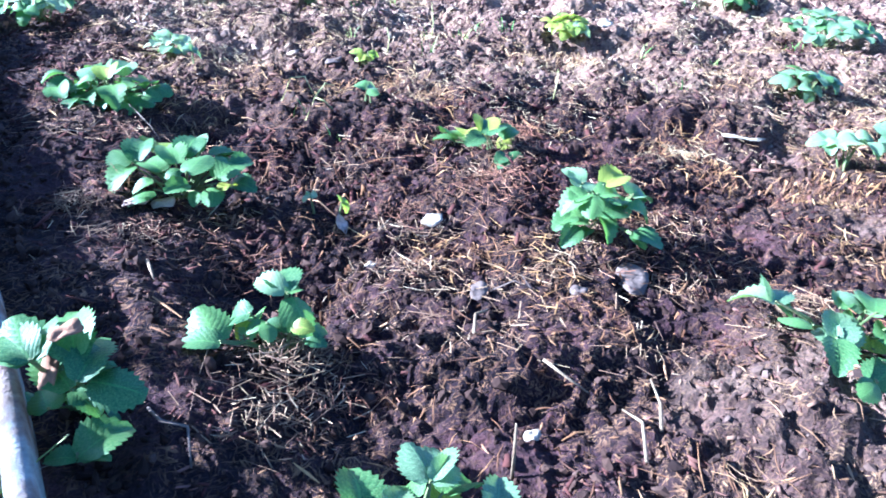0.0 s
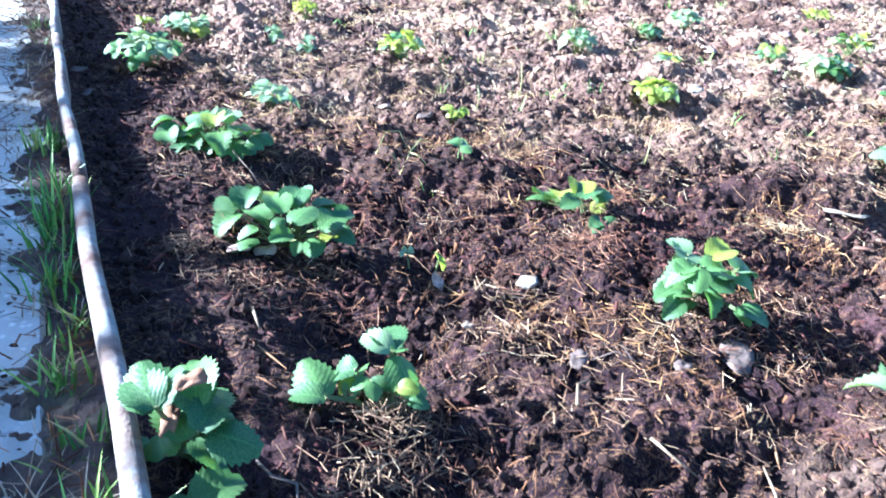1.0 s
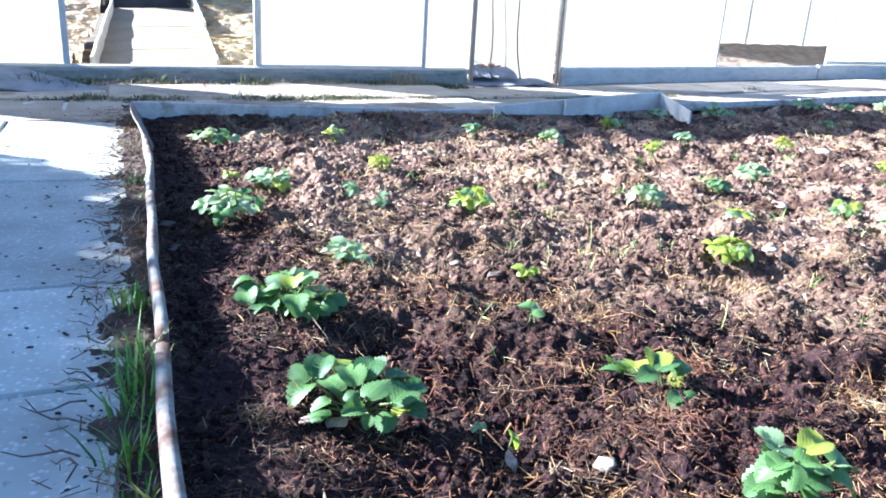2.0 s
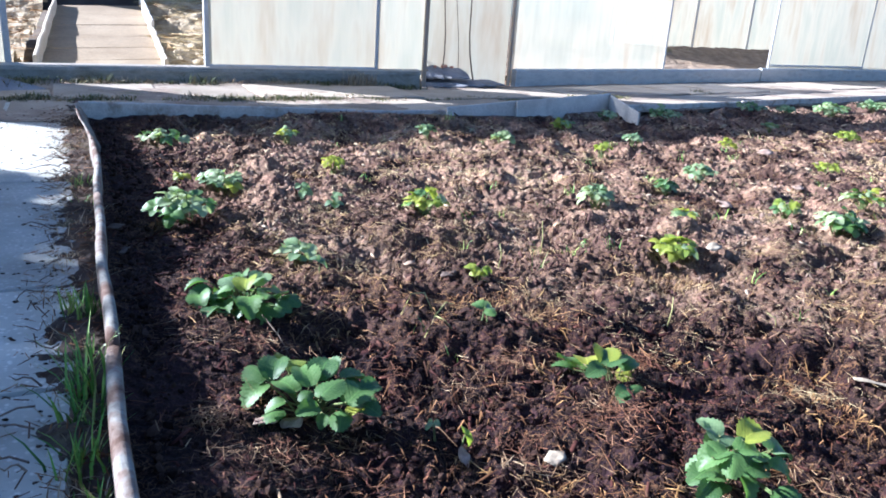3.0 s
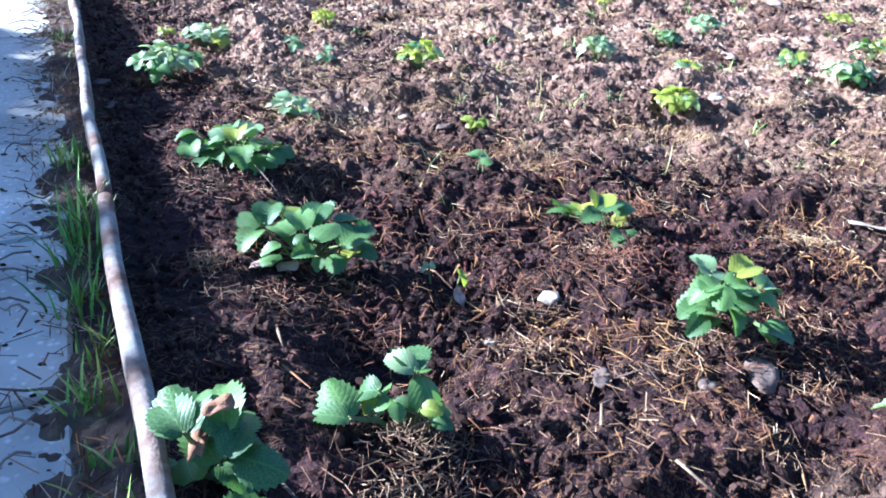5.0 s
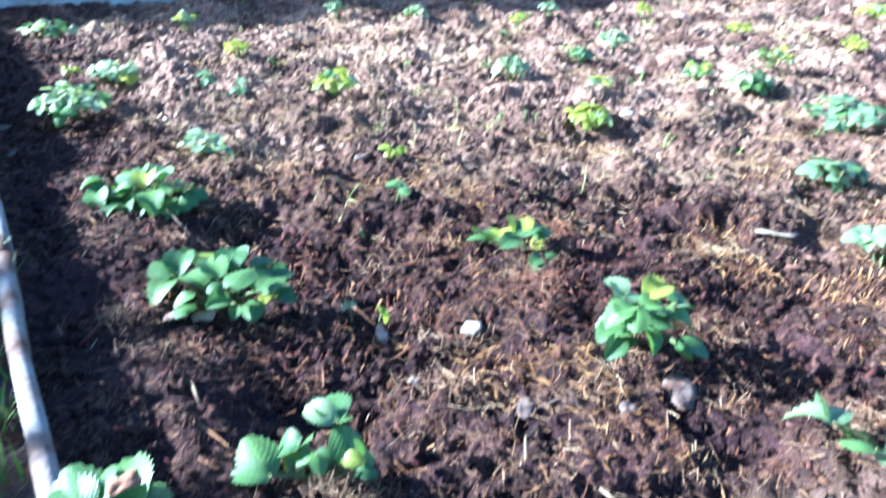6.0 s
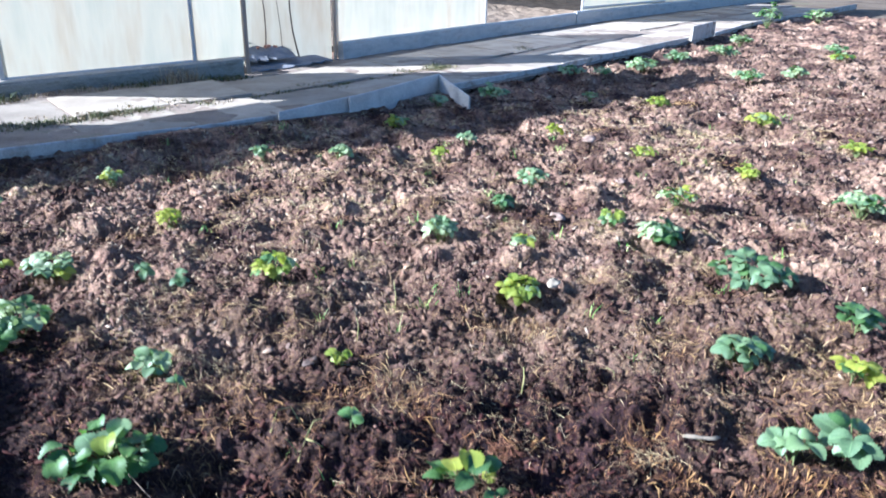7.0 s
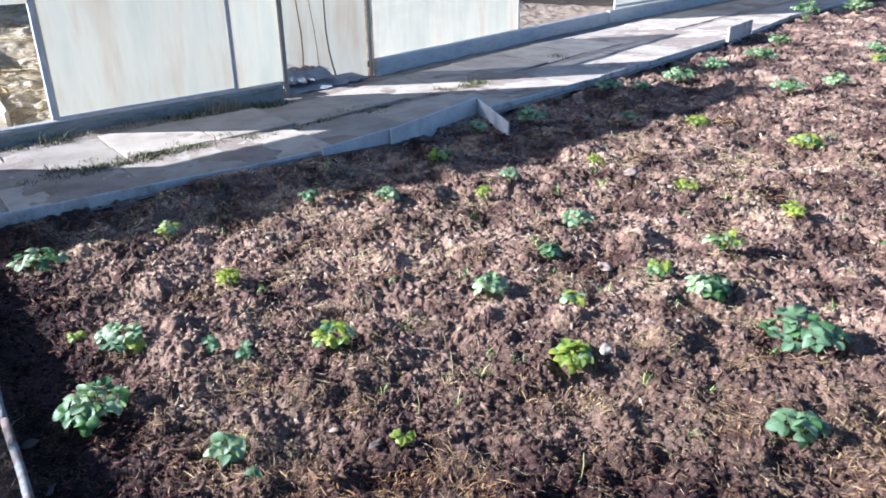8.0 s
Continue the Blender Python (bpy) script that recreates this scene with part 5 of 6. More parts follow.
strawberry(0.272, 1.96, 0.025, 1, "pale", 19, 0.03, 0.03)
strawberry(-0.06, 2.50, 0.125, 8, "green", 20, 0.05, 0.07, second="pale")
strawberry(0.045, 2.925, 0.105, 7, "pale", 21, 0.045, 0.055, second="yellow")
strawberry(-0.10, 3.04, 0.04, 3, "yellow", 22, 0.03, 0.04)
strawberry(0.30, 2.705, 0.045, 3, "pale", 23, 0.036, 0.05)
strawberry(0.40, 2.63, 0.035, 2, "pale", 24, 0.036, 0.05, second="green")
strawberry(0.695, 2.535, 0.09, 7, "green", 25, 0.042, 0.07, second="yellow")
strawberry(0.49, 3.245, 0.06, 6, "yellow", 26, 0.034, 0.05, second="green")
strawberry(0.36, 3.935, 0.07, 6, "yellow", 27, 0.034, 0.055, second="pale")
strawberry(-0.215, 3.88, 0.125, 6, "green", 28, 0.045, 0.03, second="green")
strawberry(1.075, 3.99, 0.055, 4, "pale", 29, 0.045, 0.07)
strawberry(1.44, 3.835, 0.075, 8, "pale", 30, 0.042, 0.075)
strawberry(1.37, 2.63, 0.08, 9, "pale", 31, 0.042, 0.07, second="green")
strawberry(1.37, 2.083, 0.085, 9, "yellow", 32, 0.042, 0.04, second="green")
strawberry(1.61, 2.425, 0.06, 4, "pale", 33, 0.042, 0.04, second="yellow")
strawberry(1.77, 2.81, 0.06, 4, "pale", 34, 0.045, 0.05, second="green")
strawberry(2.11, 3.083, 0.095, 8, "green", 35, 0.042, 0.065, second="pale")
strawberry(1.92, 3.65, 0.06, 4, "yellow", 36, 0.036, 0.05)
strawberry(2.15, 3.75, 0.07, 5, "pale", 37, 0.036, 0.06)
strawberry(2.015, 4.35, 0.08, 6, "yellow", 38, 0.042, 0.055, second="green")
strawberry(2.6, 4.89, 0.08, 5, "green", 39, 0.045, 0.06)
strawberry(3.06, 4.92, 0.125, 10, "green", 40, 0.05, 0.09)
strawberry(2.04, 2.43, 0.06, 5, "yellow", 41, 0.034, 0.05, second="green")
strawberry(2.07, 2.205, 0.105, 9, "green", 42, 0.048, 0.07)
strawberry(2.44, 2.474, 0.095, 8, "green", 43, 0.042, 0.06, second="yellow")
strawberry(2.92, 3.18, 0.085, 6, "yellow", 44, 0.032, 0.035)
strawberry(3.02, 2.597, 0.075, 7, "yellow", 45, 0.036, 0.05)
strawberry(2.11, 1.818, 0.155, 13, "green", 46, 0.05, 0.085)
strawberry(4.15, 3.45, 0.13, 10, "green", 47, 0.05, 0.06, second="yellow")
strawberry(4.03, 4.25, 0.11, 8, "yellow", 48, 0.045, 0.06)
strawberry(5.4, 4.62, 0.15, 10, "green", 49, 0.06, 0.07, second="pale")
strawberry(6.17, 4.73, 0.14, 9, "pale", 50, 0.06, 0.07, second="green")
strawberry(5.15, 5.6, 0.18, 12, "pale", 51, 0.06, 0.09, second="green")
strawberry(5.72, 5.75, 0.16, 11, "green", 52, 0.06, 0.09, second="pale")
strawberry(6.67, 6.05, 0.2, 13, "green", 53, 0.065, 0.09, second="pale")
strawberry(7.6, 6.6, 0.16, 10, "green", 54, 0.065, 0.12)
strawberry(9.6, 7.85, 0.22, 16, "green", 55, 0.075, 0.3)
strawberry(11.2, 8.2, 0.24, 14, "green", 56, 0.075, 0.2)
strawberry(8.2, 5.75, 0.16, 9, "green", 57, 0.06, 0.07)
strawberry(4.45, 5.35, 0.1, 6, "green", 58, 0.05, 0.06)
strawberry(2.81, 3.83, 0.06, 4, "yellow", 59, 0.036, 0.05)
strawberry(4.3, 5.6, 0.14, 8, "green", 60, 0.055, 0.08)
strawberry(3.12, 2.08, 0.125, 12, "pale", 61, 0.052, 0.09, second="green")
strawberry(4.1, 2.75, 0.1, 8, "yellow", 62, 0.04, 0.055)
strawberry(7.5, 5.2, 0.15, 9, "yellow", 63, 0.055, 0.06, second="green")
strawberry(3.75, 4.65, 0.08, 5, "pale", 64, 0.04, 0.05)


# ---------------- grass and weeds ----------------
def tuft(rnd, count, spread, height, width=0.0025, lean=0.5):
    verts, faces = [], []
    for _ in range(count):
        a, q = rnd.random() * 6.283, rnd.random() * 6.283
        r = spread * rnd.random() ** 0.7
        x, y = r * math.cos(a), r * math.sin(a)
        h = height * rnd.uniform(0.45, 1.05)
        dx, dy = math.cos(q) * lean * h * rnd.random(), math.sin(q) * lean * h * rnd.random()
        sx, sy = -math.sin(q) * width, math.cos(q) * width
        n = len(verts)
        for k, f in ((1.0, 0.0), (0.9, 0.4), (0.6, 0.75)):
            bx, by, bz = x + dx * f * f, y + dy * f * f, h * f * (1 - 0.15 * f)
            verts += [(bx + sx * k, by + sy * k, bz), (bx + math.cos(q) * 0.0007, by + math.sin(q) * 0.0007, bz), (bx - sx * k, by - sy * k, bz)]
        verts.append((x + dx, y + dy, h * 0.85))
        for b in (0, 3):
            faces += [[n + b, n + b + 1, n + b + 4, n + b + 3], [n + b + 1, n + b + 2, n + b + 5, n + b + 4]]
        faces += [[n + 6, n + 7, n + 9], [n + 7, n + 8, n + 9]]
    return verts, faces


def sward(name, label, spots, mat, seed):
    """Grass that nobody could count, blade by blade, in one mesh. spots: x, y, z, blades, spread, height, half width, lean."""
    rnd = random.Random(seed)
    verts, faces = [], []
    for x, y, z, n, spread, h, w, lean in spots:
        v, f = tuft(rnd, n, spread, h, w, lean)
        k = len(verts)
        verts += [(x + a, y + b, z + c) for a, b, c in v]
        faces += [[k + q for q in face] for face in f]
    tagged(mesh_part(name, from_lists(name, verts, faces), mat), label, "grass", kind="stuff")


rnd = random.Random(77)
by_edging = []
for y, h, n in ((0.72, 0.12, 20), (0.84, 0.09, 16), (0.97, 0.1, 22), (1.08, 0.09, 18), (1.2, 0.11, 24), (1.31, 0.13, 16), (1.40, 0.19, 14), (1.43, 0.16, 8), (1.55, 0.08, 8), (1.74, 0.12, 22), (1.78, 0.1, 16), (2.1, 0.04, 8), (2.35, 0.05, 8), (2.62, 0.08, 16), (2.85, 0.09, 18), (3.1, 0.05, 9), (3.5, 0.05, 9), (3.9, 0.04, 8)):
    by_edging.append((float(rim_x(y)) - 0.045 + rnd.uniform(-0.015, 0.008), y, 0.0, int(n * 1.7), 0.04, h, 0.0026, 0.6))
sward("edging_grass", "fresh green grass between the edging and the path slabs", by_edging, GRASS, 3)
withered_tufts = []
for i in range(150):
    y = rnd.uniform(0.4, 4.4)
    withered_tufts.append((float(rim_x(y)) - rnd.uniform(0.02, 0.12), y, 0.015, rnd.randrange(6, 18), 0.03, rnd.uniform(0.02, 0.065), 0.0012, 1.6))
sward("withered_edging_grass", "withered brown grass and stalks along the edging", withered_tufts, DRY_GRASS, 8)
in_joints, dry_joints = [], []
for i in range(420):
    x = rnd.uniform(-1.5, 3.6)
    if float(value_noise(np.array([x]), np.array([1.0]), 0.35, 61)[0]) < rnd.uniform(-0.35, 0.3):
        continue
    p = strip_point(x, 0.43 + rnd.gauss(0, 0.04))
    (in_joints if rnd.random() < 0.7 else dry_joints).append((p.x, p.y, 0.024 + strip_drop(x, 0.43), rnd.randrange(14, 40), 0.07, rnd.uniform(0.015, 0.045), 0.003, 1.2))
for x, f, h, n in ((-0.6, 0.94, 0.09, 60), (-0.75, 0.9, 0.07, 40), (-1.0, 0.88, 0.08, 60), (0.0, 0.93, 0.11, 26), (0.1, 0.92, 0.08, 40), (1.1, 0.92, 0.1, 30), (1.5, 0.92, 0.09, 50), (1.68, 0.9, 0.08, 60), (1.75, 0.88, 0.06, 50), (-1.3, 0.8, 0.13, 70), (-1.1, 0.78, 0.08, 60), (3.5, 0.5, 0.05, 30), (5.0, 0.5, 0.06, 30)):
    p = strip_point(x, f)
    in_joints.append((p.x, p.y, 0.025 + strip_drop(x, f), n, 0.13, h, 0.0035, 1.7))
by_wall = random.Random(89)
for i in range(110):
    x = by_wall.uniform(-1.6, 1.8)
    p = strip_point(x, by_wall.uniform(0.88, 0.96))
    (dry_joints if by_wall.random() < 0.7 else in_joints).append((p.x, p.y, 0.024 + strip_drop(x, 0.9), by_wall.randrange(10, 36), 0.07, by_wall.uniform(0.02, 0.07), 0.0025, 1.3))
for x in (1.2, 1.28, 1.36):
    p = strip_point(x, 0.92)
    dry_joints.append((p.x, p.y, 0.025 + strip_drop(x, 0.92), 50, 0.1, 0.16, 0.002, 0.9))
for i in range(60):
    u = rnd.uniform(2.5, 7.0)
    v = rnd.gauss(2.3, 0.3)
    inside_x, inside_y = 3.0 + u * 0.91 - v * 0.41, 8.15 + u * 0.41 + v * 0.91
    in_joints.append((inside_x, inside_y, 0.16 + 0.1 * math.exp(-((v - 2.3) ** 2) / 0.5), rnd.randrange(8, 24), 0.09, rnd.uniform(0.03, 0.1), 0.005, 1.2))
sward("paving_grass", "low weedy grass in the joints of the paving", in_joints, MOSS_GRASS, 4)
sward("dry_paving_grass", "withered tan grass in the joints of the paving", dry_joints, DRY_GRASS, 5)
sprouts = []
seedling = random.Random(88)
for i in range(60):
    x, y = seedling.uniform(0.5, 4.6), seedling.uniform(1.75, 4.5)
    if y < float(edge_y(x)) - 0.2:
        sprouts.append((x, y, float(soil_z(x, y)) - 0.004, seedling.randrange(4, 12), 0.035, seedling.uniform(0.02, 0.06), 0.002, 1.1))
for x, y, h, n in ((1.2, 2.17, 0.06, 6), (0.92, 2.1, 0.07, 5), (0.98, 2.25, 0.06, 5), (1.5, 1.9, 0.05, 5), (1.42, 1.62, 0.06, 4), (2.3, 3.5, 0.09, 6), (2.05, 3.3, 0.07, 6), (1.65, 1.75, 0.05, 5), (0.75, 2.25, 0.05, 4), (0.45, 1.62, 0.05, 3), (0.5, 1.52, 0.05, 4)):
    sprouts.append((x, y, float(soil_z(x, y)) - 0.004, n, 0.02, h, 0.0016, 1.0))
sward("bed_sprouts", "thin yellow-green grass sprouts in the soil", sprouts, GRASS, 6)


# ---------------- small things on the bed ----------------
def scrap(name, x, y, w, l, turn, mat, label, category, lift=0.012, tilt=(8, 5), seed=1, group="", n=16):
    """A curled dry leaf or chip with a torn outline and some thickness."""
    rnd = random.Random(seed)
    bm = bmesh.new()
    lobes = [rnd.uniform(0.62, 1.12) for _ in range(n)]
    reach = [0.6 * lobes[i] + 0.2 * lobes[i - 1] + 0.2 * lobes[(i + 1) % n] for i in range(n)]
    curl, fold = rnd.uniform(0.3, 1.8), rnd.uniform(-1.5, 1.5)

    def at(i, k):
        a = 2 * math.pi * i / n
        px, py = math.cos(a) * w / 2 * k * reach[i], math.sin(a) * l / 2 * k * reach[i]
        return px, py, curl * px * px + fold * px * py + 0.0025 * k * math.sin(3 * a + seed)
    skin = []
    for drop in (0.0, 0.0013):
        mid = bm.verts.new((0, 0, -drop))
        skin.append((mid, [[bm.verts.new((p[0], p[1], p[2] - drop)) for p in (at(i, k) for i in range(n))] for k in (0.5, 1.0)]))
    (top_mid, top), (low_mid, low) = skin
    for i in range(n):
        j = (i + 1) % n
        bm.faces.new((top_mid, top[0][i], top[0][j]))
        bm.faces.new((top[0][i], top[1][i], top[1][j], top[0][j]))
        bm.faces.new((low_mid, low[0][j], low[0][i]))
        bm.faces.new((low[0][j], low[1][j], low[1][i], low[0][i]))
        bm.faces.new((top[1][i], low[1][i], low[1][j], top[1][j]))
    ob = part(name, bm, mat, smooth=True)
    ob.matrix_world = pose(x, y, float(soil_z(x, y)) + lift, tilt[0] * 0.5, -3, 0) @ pose(0, 0, 0, 0, 0, turn)
    return tagged(ob, label, category, group)


scrap("paper_scrap", 0.554, 1.15, 0.06, 0.044, 35, PETAL, "small off-white scrap lying on the soil", "scrap", 0.013, (6, 4), 12, n=5)
scrap("dead_leaf", 0.768, 0.888, 0.075, 0.055, 50, LEAF_GREY, "grey-brown dry leaf lying beside a strawberry plant", "dead leaf", 0.008, (16, -6), 5)
scrap("dead_leaf", 0.145, 1.28, 0.05, 0.036, 10, LEAF_DEAD, "pale tan dry leaf under a strawberry plant", "dead leaf", 0.012, (14, 5), 7)
scrap("dead_leaf", 0.108, 1.278, 0.055, 0.02, 8, LEAF_DEAD, "narrow brown dry leaf under a strawberry plant", "dead leaf", 0.012, (14, 5), 8)
scrap("dead_leaf", 0.529, 0.92, 0.045, 0.03, 60, LEAF_GREY, "curled grey dead leaf on the soil", "dead leaf", 0.01, (20, 5), 9)
scrap("dead_leaf", 0.653, 0.86, 0.03, 0.024, 20, LEAF_GREY, "small grey dead leaf on the soil", "dead leaf", 0.008, (20, 5), 10)
scrap("dead_leaf", 1.466, 2.047, 0.075, 0.045, 30, PETAL, "bleached pale leaf beside a yellow-green plant", "dead leaf", 0.03, (18, 5), 11)
scrap("dead_leaf", 0.405, 1.172, 0.018, 0.045, 0, LEAF_DEAD, "small dry leaf hanging from a sprout", "dead leaf", 0.01, (45, 0), 15)
for k, (x, y, w, l, a, m) in enumerate(((1.285, 1.244, 0.09, 0.014, -30, PETAL), (0.475, 0.659, 0.025, 0.018, 20, PETAL), (0.407, 1.034, 0.02, 0.012, 0, PETAL), (2.75, 3.45, 0.12, 0.09, 30, LEAF_DEAD), (1.9, 2.6, 0.09, 0.06, 80, LEAF_DEAD), (2.35, 4.25, 0.09, 0.07, 10, LEAF_GREY), (2.5, 2.9, 0.07, 0.05, 40, LEAF_DEAD), (0.62, 2.0, 0.06, 0.03, 20, LEAF_GREY), (-0.25, 2.45, 0.06, 0.045, 20, LEAF_GREY), (1.75, 2.15, 0.07, 0.045, 0, LEAF_DEAD), (-0.2, 1.1 + 1.1, 0.05, 0.02, 60, LEAF_GREY))):
    scrap("dead_leaf", x, y, w, l, a, m, "flat dry plant scrap lying on the soil", "dead leaf", 0.01, (14, 6), 20 + k, "scraps on the soil")
withered = scrap("withered_leaf", 0.035, 0.762, 0.036, 0.022, 20, WITHERED, "withered brown leaf hanging on a strawberry plant", "dead leaf", 0.0, (30, 10), 13)
withered.location.z = 0.172
withered = scrap("withered_leaf", 0.015, 0.768, 0.02, 0.055, -20, WITHERED, "withered brown leaf hanging on a strawberry plant", "dead leaf", 0.0, (60, 10), 14)
withered.location.z = 0.13
strawberry(0.407, 1.19, 0.02, 1, "yellow", 91, 0.02, 0.03, label="tiny yellow-green sprout beside a dry leaf")
strawberry(0.375, 1.245, 0.02, 1, "pale", 92, 0.018, 0.018, label="tiny pale sprout in the soil")


def twig(points, r, mat, label):
    pts = [(px, py, float(soil_z(px, py)) + pz) for px, py, pz in points]
    ob = part("twig", tube(bmesh.new(), pts, [r] + [r * 0.85] * (len(pts) - 2) + [r * 0.5], 6), mat, smooth=True)
    return tagged(ob, label, "twig", "twigs on the bed")


twig([(0.527, 0.737, 0.012), (0.546, 0.712, 0.018), (0.564, 0.689, 0.012)], 0.002, STALK, "pale dry straw stalk on the soil")
twig([(0.545, 0.916, 0.012), (0.575, 0.905, 0.025), (0.591, 0.884, 0.012), (0.6, 0.93, 0.015)], 0.0013, LEAF_GREY, "thin curled grey stem beside a dead leaf")
twig([(0.47, 0.811, 0.01), (0.488, 0.846, 0.018), (0.523, 0.874, 0.012)], 0.0024, STALK, "bent pale straw stalk on the soil")
twig([(0.089, 0.773, 0.01), (0.1, 0.73, 0.03), (0.123, 0.726, 0.02), (0.12, 0.69, 0.008)], 0.002, TWIG, "curved dry runner stem on the soil")
twig([(0.12, 1.67, 0.02), (0.15, 1.6, 0.03), (0.165, 1.55, 0.01)], 0.0012, TWIG, "thin reddish runner from a strawberry plant")
twig([(0.913, 1.185, 0.02), (0.93, 1.2, 0.05), (0.952, 1.178, 0.045)], 0.0012, LEAF_GREY, "thin pale stem bent over the soil")
twig([(0.109, 1.075, 0.006), (0.112, 1.045, 0.012), (0.114, 1.03, 0.006)], 0.0026, STALK, "short pale straw stalk on the soil")
twig([(0.425, 0.612, 0.0), (0.424, 0.613, 0.04), (0.423, 0.615, 0.075)], 0.0022, STALK, "upright pale straw stub in the soil")
twig([(0.60, 0.60, 0.006), (0.63, 0.64, 0.014), (0.645, 0.68, 0.01)], 0.0024, STALK, "pale straw stalk lying on the soil")
twig([(0.56, 0.57, 0.006), (0.58, 0.61, 0.014), (0.585, 0.65, 0.01)], 0.0022, STALK, "pale straw stalk lying on the soil")
for pts in (((0.45, 1.6, 0.004), (0.475, 1.615, 0.03), (0.505, 1.645, 0.045), (0.53, 1.665, 0.035)), ((0.475, 1.615, 0.028), (0.49, 1.6, 0.035), (0.51, 1.6, 0.02)), ((0.43, 1.735, 0.004), (0.455, 1.75, 0.035), (0.485, 1.745, 0.03), (0.5, 1.725, 0.004)), ((1.05, 1.62, 0.0), (1.055, 1.62, 0.04), (1.06, 1.63, 0.075)), ((1.3, 1.55, 0.0), (1.29, 1.55, 0.04), (1.27, 1.56, 0.055)), ((0.98, 2.22, 0.0), (0.985, 2.225, 0.05), (0.98, 2.23, 0.1)), ((0.8, 2.1, 0.0), (0.805, 2.1, 0.04), (0.8, 2.105, 0.075))):
    tagged(twig(list(pts), 0.0018, SHOOT, "pale yellow-green shoot bent over the soil"), category="shoot", group="shoots in the bed").name = "shoot"
def straw_heap(x0, y0, wide, deep, high, count, mat, seed, label):
    """A loose heap of crossing straws, uncountable, lying on the soil."""
    rnd = random.Random(seed)
    verts, faces = [], []
    spots = [(x0 + rnd.gauss(0, wide), y0 + rnd.gauss(0, deep)) for _ in range(count)]
    ground = soil_z([p[0] for p in spots], [p[1] for p in spots])
    for (x, y), g in zip(spots, ground):
        a, l, w = rnd.random() * 6.283, 0.006 + 0.034 * rnd.random() ** 1.8, rnd.uniform(0.0003, 0.0009)
        rise = high * math.exp(-((x - x0) / wide) ** 2 * 0.5 - ((y - y0) / deep) ** 2 * 0.5)
        z = float(g) + rnd.uniform(0.002, 0.01) + rise * rnd.random()
        n = len(verts)
        c, s = math.cos(a), math.sin(a)
        for k in (-0.5, 0.5):
            q = z + rnd.uniform(-0.008, 0.008)
            verts += [(x + c * l * k - s * w, y + s * l * k + c * w, q), (x + c * l * k + s * w, y + s * l * k - c * w, q), (x + c * l * k, y + s * l * k, q + w)]
        faces += [[n, n + 1, n + 4, n + 3], [n + 1, n + 2, n + 5, n + 4], [n + 2, n, n + 3, n + 5]]
    tagged(mesh_part("straw_heap", from_lists("straw_heap", verts, faces), mat), label, "straw", kind="stuff")


straw_heap(0.7, 1.22, 0.05, 0.042, 0.02, 260, RED_STRAW, 57, "small heap of reddish brown straw on the soil")
for k, (x, y, wide, deep, high, count) in enumerate(((0.25, 0.85, 0.035, 0.045, 0.035, 420), (0.21, 0.755, 0.04, 0.035, 0.015, 180), (0.02, 1.28, 0.02, 0.025, 0.02, 130), (0.09, 1.17, 0.05, 0.03, 0.008, 130), (0.72, 0.965, 0.05, 0.03, 0.008, 120), (0.46, 0.95, 0.06, 0.035, 0.008, 150), (0.03, 1.6, 0.05, 0.05, 0.008, 150), (0.62, 1.48, 0.07, 0.025, 0.01, 120))):
    straw_heap(x, y, wide, deep, high, count, TAN_STRAW, 60 + k, "matted tan straw clinging to the dug soil")
for k, (x, y, wide, deep, high, count) in enumerate(((1.17, 1.27, 0.06, 0.04, 0.01, 200), (0.95, 1.5, 0.09, 0.08, 0.006, 200), (0.8, 1.8, 0.1, 0.07, 0.006, 200), (1.16, 1.78, 0.14, 0.12, 0.006, 330), (1.53, 1.5, 0.15, 0.12, 0.006, 330), (1.75, 1.98, 0.12, 0.1, 0.006, 260), (0.36, 2.1, 0.07, 0.04, 0.01, 150))):
    straw_heap(x, y, wide, deep, high, count, PALE_STRAW, 80 + k, "pale yellow straw scattered in a loose mat")
rnd = random.Random(91)
for k in range(30):
    y = rnd.uniform(0.72, 1.62)
    x = float(rim_x(y)) + 0.17 + 0.85 * rnd.random()
    straw_heap(x, y, rnd.uniform(0.025, 0.065), rnd.uniform(0.015, 0.04), 0.008, rnd.randint(50, 130), rnd.choice((TAN_STRAW, TAN_STRAW, RED_STRAW)), 100 + k, "brown straw fibres matted between the dark clods")
rnd = random.Random(43)
verts, faces = [], []
for i in range(900):
    y = rnd.uniform(0.4, 4.6)
    x = float(rim_x(y)) - 0.02 - 0.15 * rnd.random() ** 1.6
    a, l, w, z = rnd.random() * 6.283, rnd.uniform(0.01, 0.05), rnd.uniform(0.0005, 0.0014), rnd.uniform(0.03, 0.05)
    n = len(verts)
    c, s = math.cos(a), math.sin(a)
    for k in (-0.5, 0.5):
        q = z + rnd.uniform(-0.004, 0.008)
        verts += [(x + c * l * k - s * w, y + s * l * k + c * w, q), (x + c * l * k + s * w, y + s * l * k - c * w, q), (x + c * l * k, y + s * l * k, q + w)]
    faces += [[n, n + 1, n + 4, n + 3], [n + 1, n + 2, n + 5, n + 4], [n + 2, n, n + 3, n + 5]]
tagged(mesh_part("verge_litter", from_lists("verge_litter", verts, faces), STRAW), "dry grass bits along the edging and slab edges", "litter", kind="stuff")
rnd = random.Random(41)
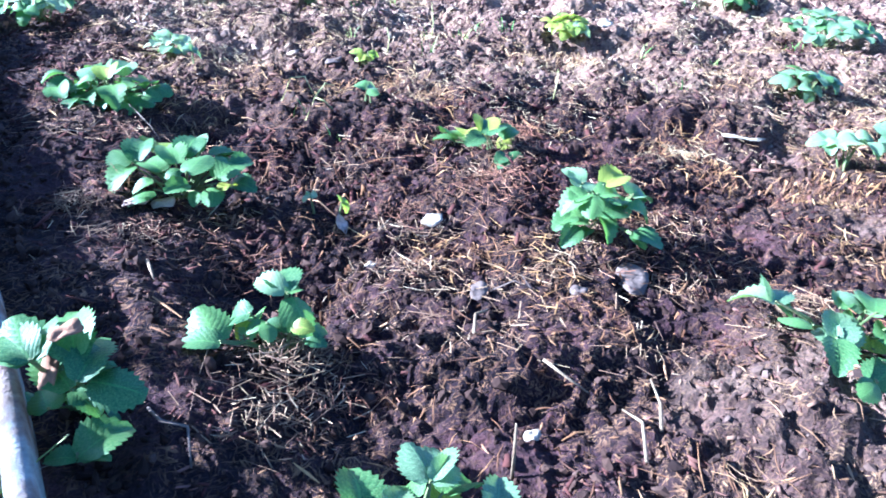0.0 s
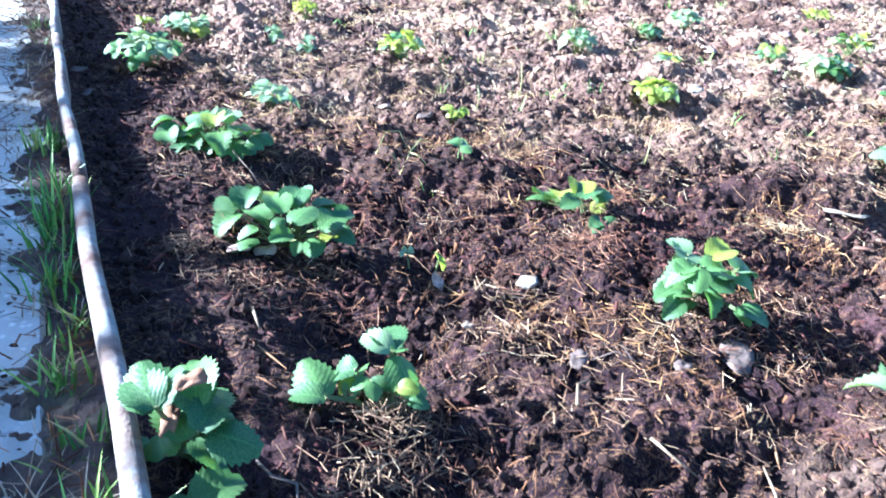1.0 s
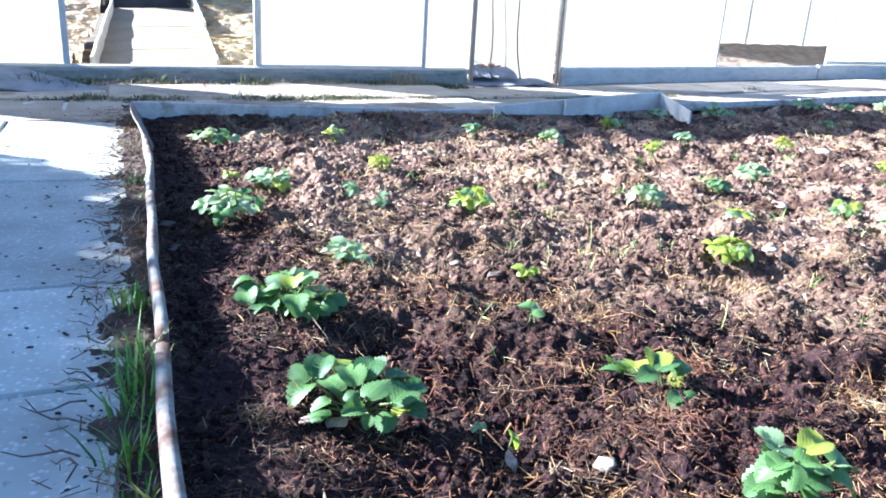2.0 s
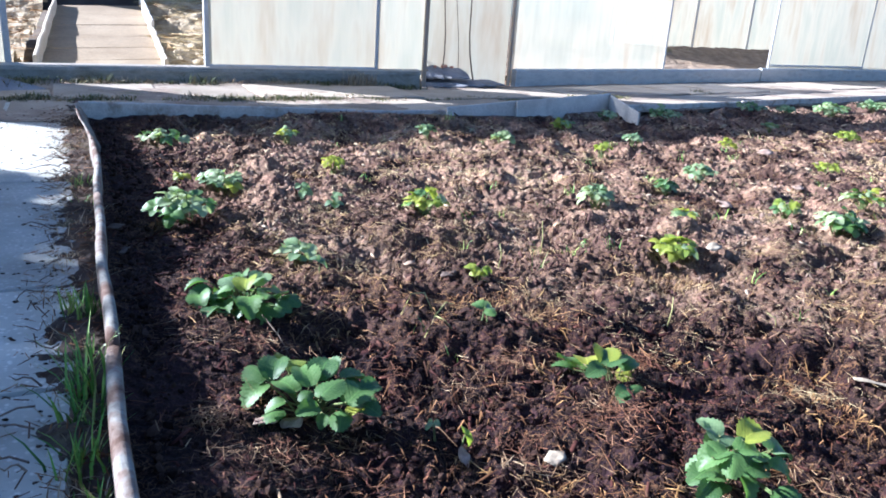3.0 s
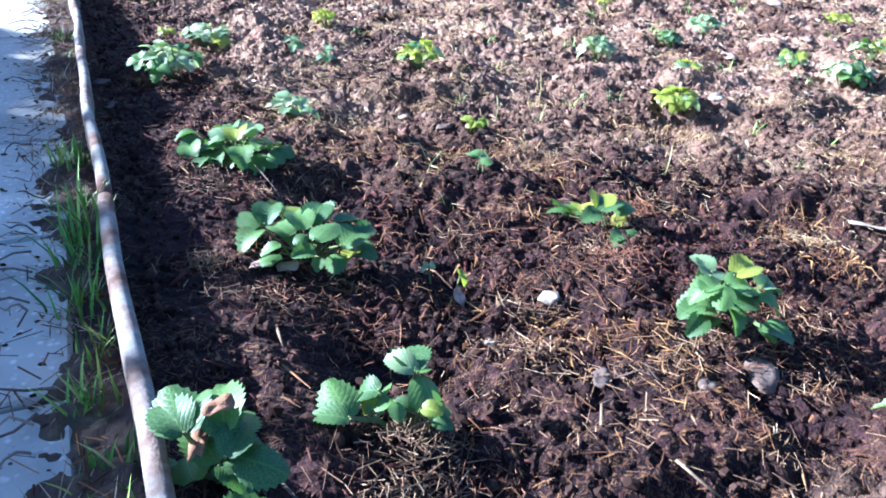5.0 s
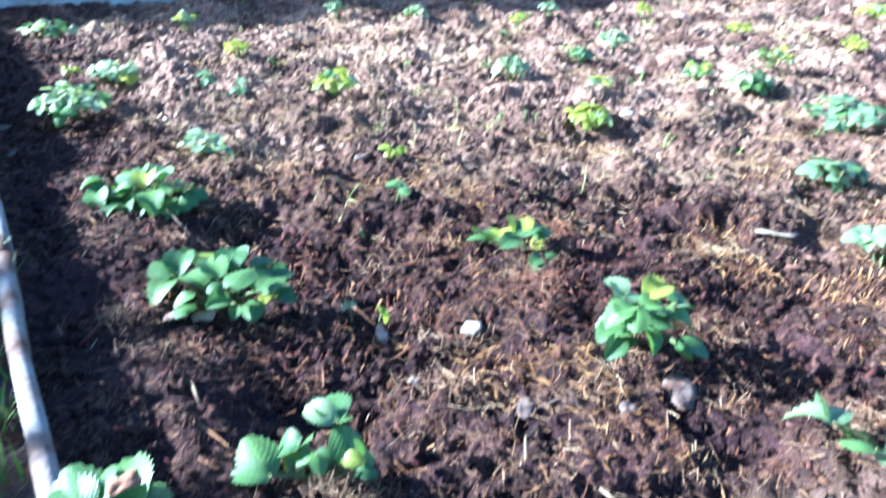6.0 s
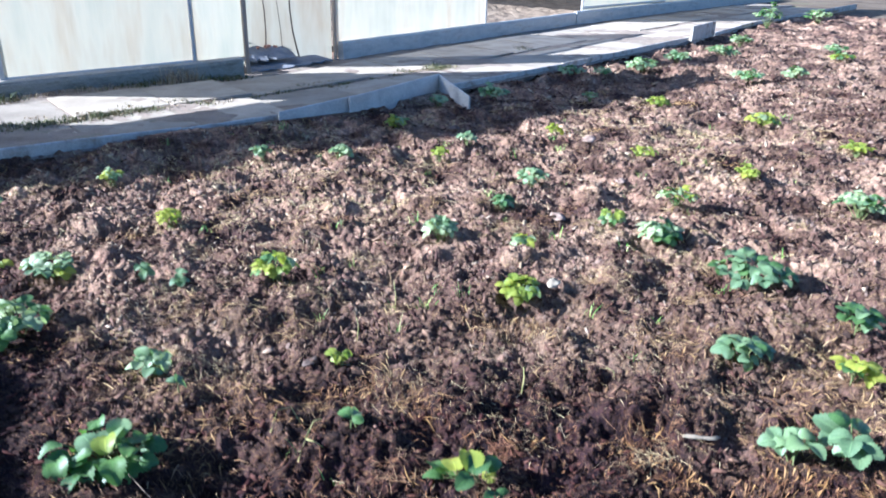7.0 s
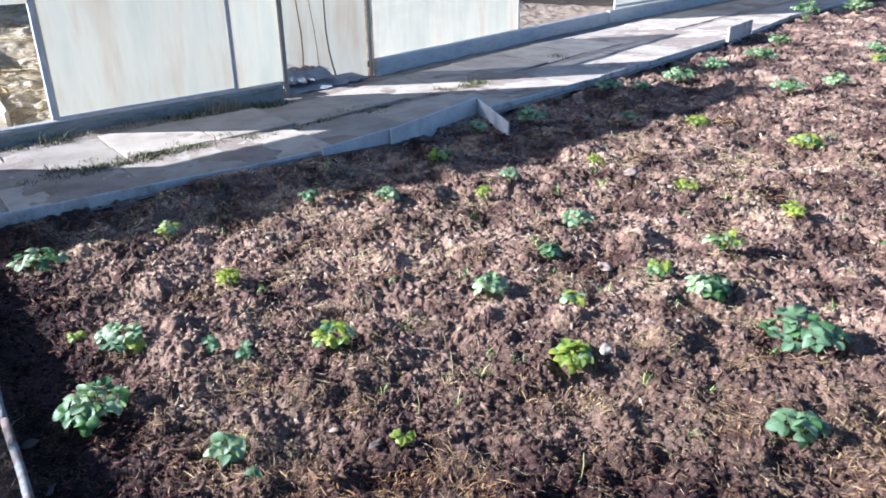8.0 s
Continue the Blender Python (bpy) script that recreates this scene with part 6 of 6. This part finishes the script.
for i in range(34):
    y = rnd.uniform(0.75, 4.2)
    x = float(rim_x(y)) - rnd.uniform(0.05, 0.13)
    a, l, arc = math.pi + rnd.gauss(0.1, 0.45), rnd.uniform(0.04, 0.15), rnd.uniform(-0.9, 0.9)
    pts, px, py = [], x, y
    for k in range(5):
        pts.append((px, py, 0.046 + 0.008 * math.sin(k * 1.5 + i)))
        px, py = px + math.cos(a + arc * k / 4) * l / 4, py + math.sin(a + arc * k / 4) * l / 4
    ob = part("twig", tube(bmesh.new(), pts, [0.0019, 0.0018, 0.0016, 0.0013, 0.0007], 5), TWIG if i % 3 else DRY_STALK)
    tagged(ob, "curved dry stalk lying on the path slab", "twig", "dry stalks on the path")
verts, faces = [], []
for i in range(420):
    y = rnd.uniform(0.6, 4.6)
    x = float(rim_x(y)) - 0.1 - 0.55 * rnd.random() ** 2.6
    r = rnd.uniform(0.0015, 0.005)
    n = len(verts)
    for v in ICO_V:
        k = r * rnd.uniform(0.6, 1.3)
        verts.append((x + v.x * k * 1.4, y + v.y * k, 0.035 + v.z * k * 0.5))
    faces += [[n + q for q in f] for f in ICO_F]
tagged(mesh_part("path_crumbs", from_lists("path_crumbs", verts, faces), DARK_CRUMB), "dark crumbs of earth scattered on the path slabs", "soil crumbs", kind="stuff")

# ---------------- unseen shrubs, added beside the path to shade the near end --------
def shrub(x, y, height, spread, seed):
    rnd = random.Random(seed)
    base = thing("shrub", x, y, -0.06, "unseen leafy shrub added beside the path to cast dappled shade", "shrub")
    verts, faces = [], []
    bm = bmesh.new()
    for i in range(14):
        a = rnd.random() * 6.283
        tip = Vector((math.cos(a) * spread * rnd.uniform(0.3, 1), math.sin(a) * spread * rnd.uniform(0.3, 1), height * rnd.uniform(0.86, 1.0)))
        mid = tip * 0.5 + Vector((rnd.uniform(-0.1, 0.1), rnd.uniform(-0.1, 0.1), 0.1))
        tube(bm, [Vector((rnd.uniform(-0.1, 0.1), rnd.uniform(-0.1, 0.1), 0)), mid, tip], [0.018, 0.012, 0.004], 5)
        for _ in range(1500):
            f = rnd.uniform(0.25, 1.05)
            c = (mid * (f * 2) if f < 0.5 else mid.lerp(tip, f * 2 - 1)) + Vector((rnd.gauss(0, 0.13), rnd.gauss(0, 0.13), rnd.gauss(0, 0.06)))
            q = Euler([rnd.random() * 6 for _ in range(3)]).to_matrix()
            s = rnd.uniform(0.045, 0.08)
            n = len(verts)
            for p in ((0, -1, 0), (0.5, 0, 0.12), (0, 1, 0), (-0.5, 0, 0.12)):
                verts.append(tuple(c + q @ (Vector(p) * s)))
            faces += [[n, n + 1, n + 2], [n, n + 2, n + 3]]
    part("branches", bm, BARK, base)
    mesh_part("foliage", from_lists("foliage", verts, faces), GRASS, base)


for k, (y, height) in enumerate(((0.7, 1.58), (1.25, 1.6), (1.8, 1.62), (2.35, 1.62), (2.9, 1.6), (3.4, 1.5), (3.85, 1.42))):
    shrub(-3.6 + 0.05 * (k % 3), y, height, 0.5, 6 + k)
for k, y in enumerate((0.8, 1.35, 1.9)):
    shrub(-3.15, y, 1.4, 0.35, 20 + k)
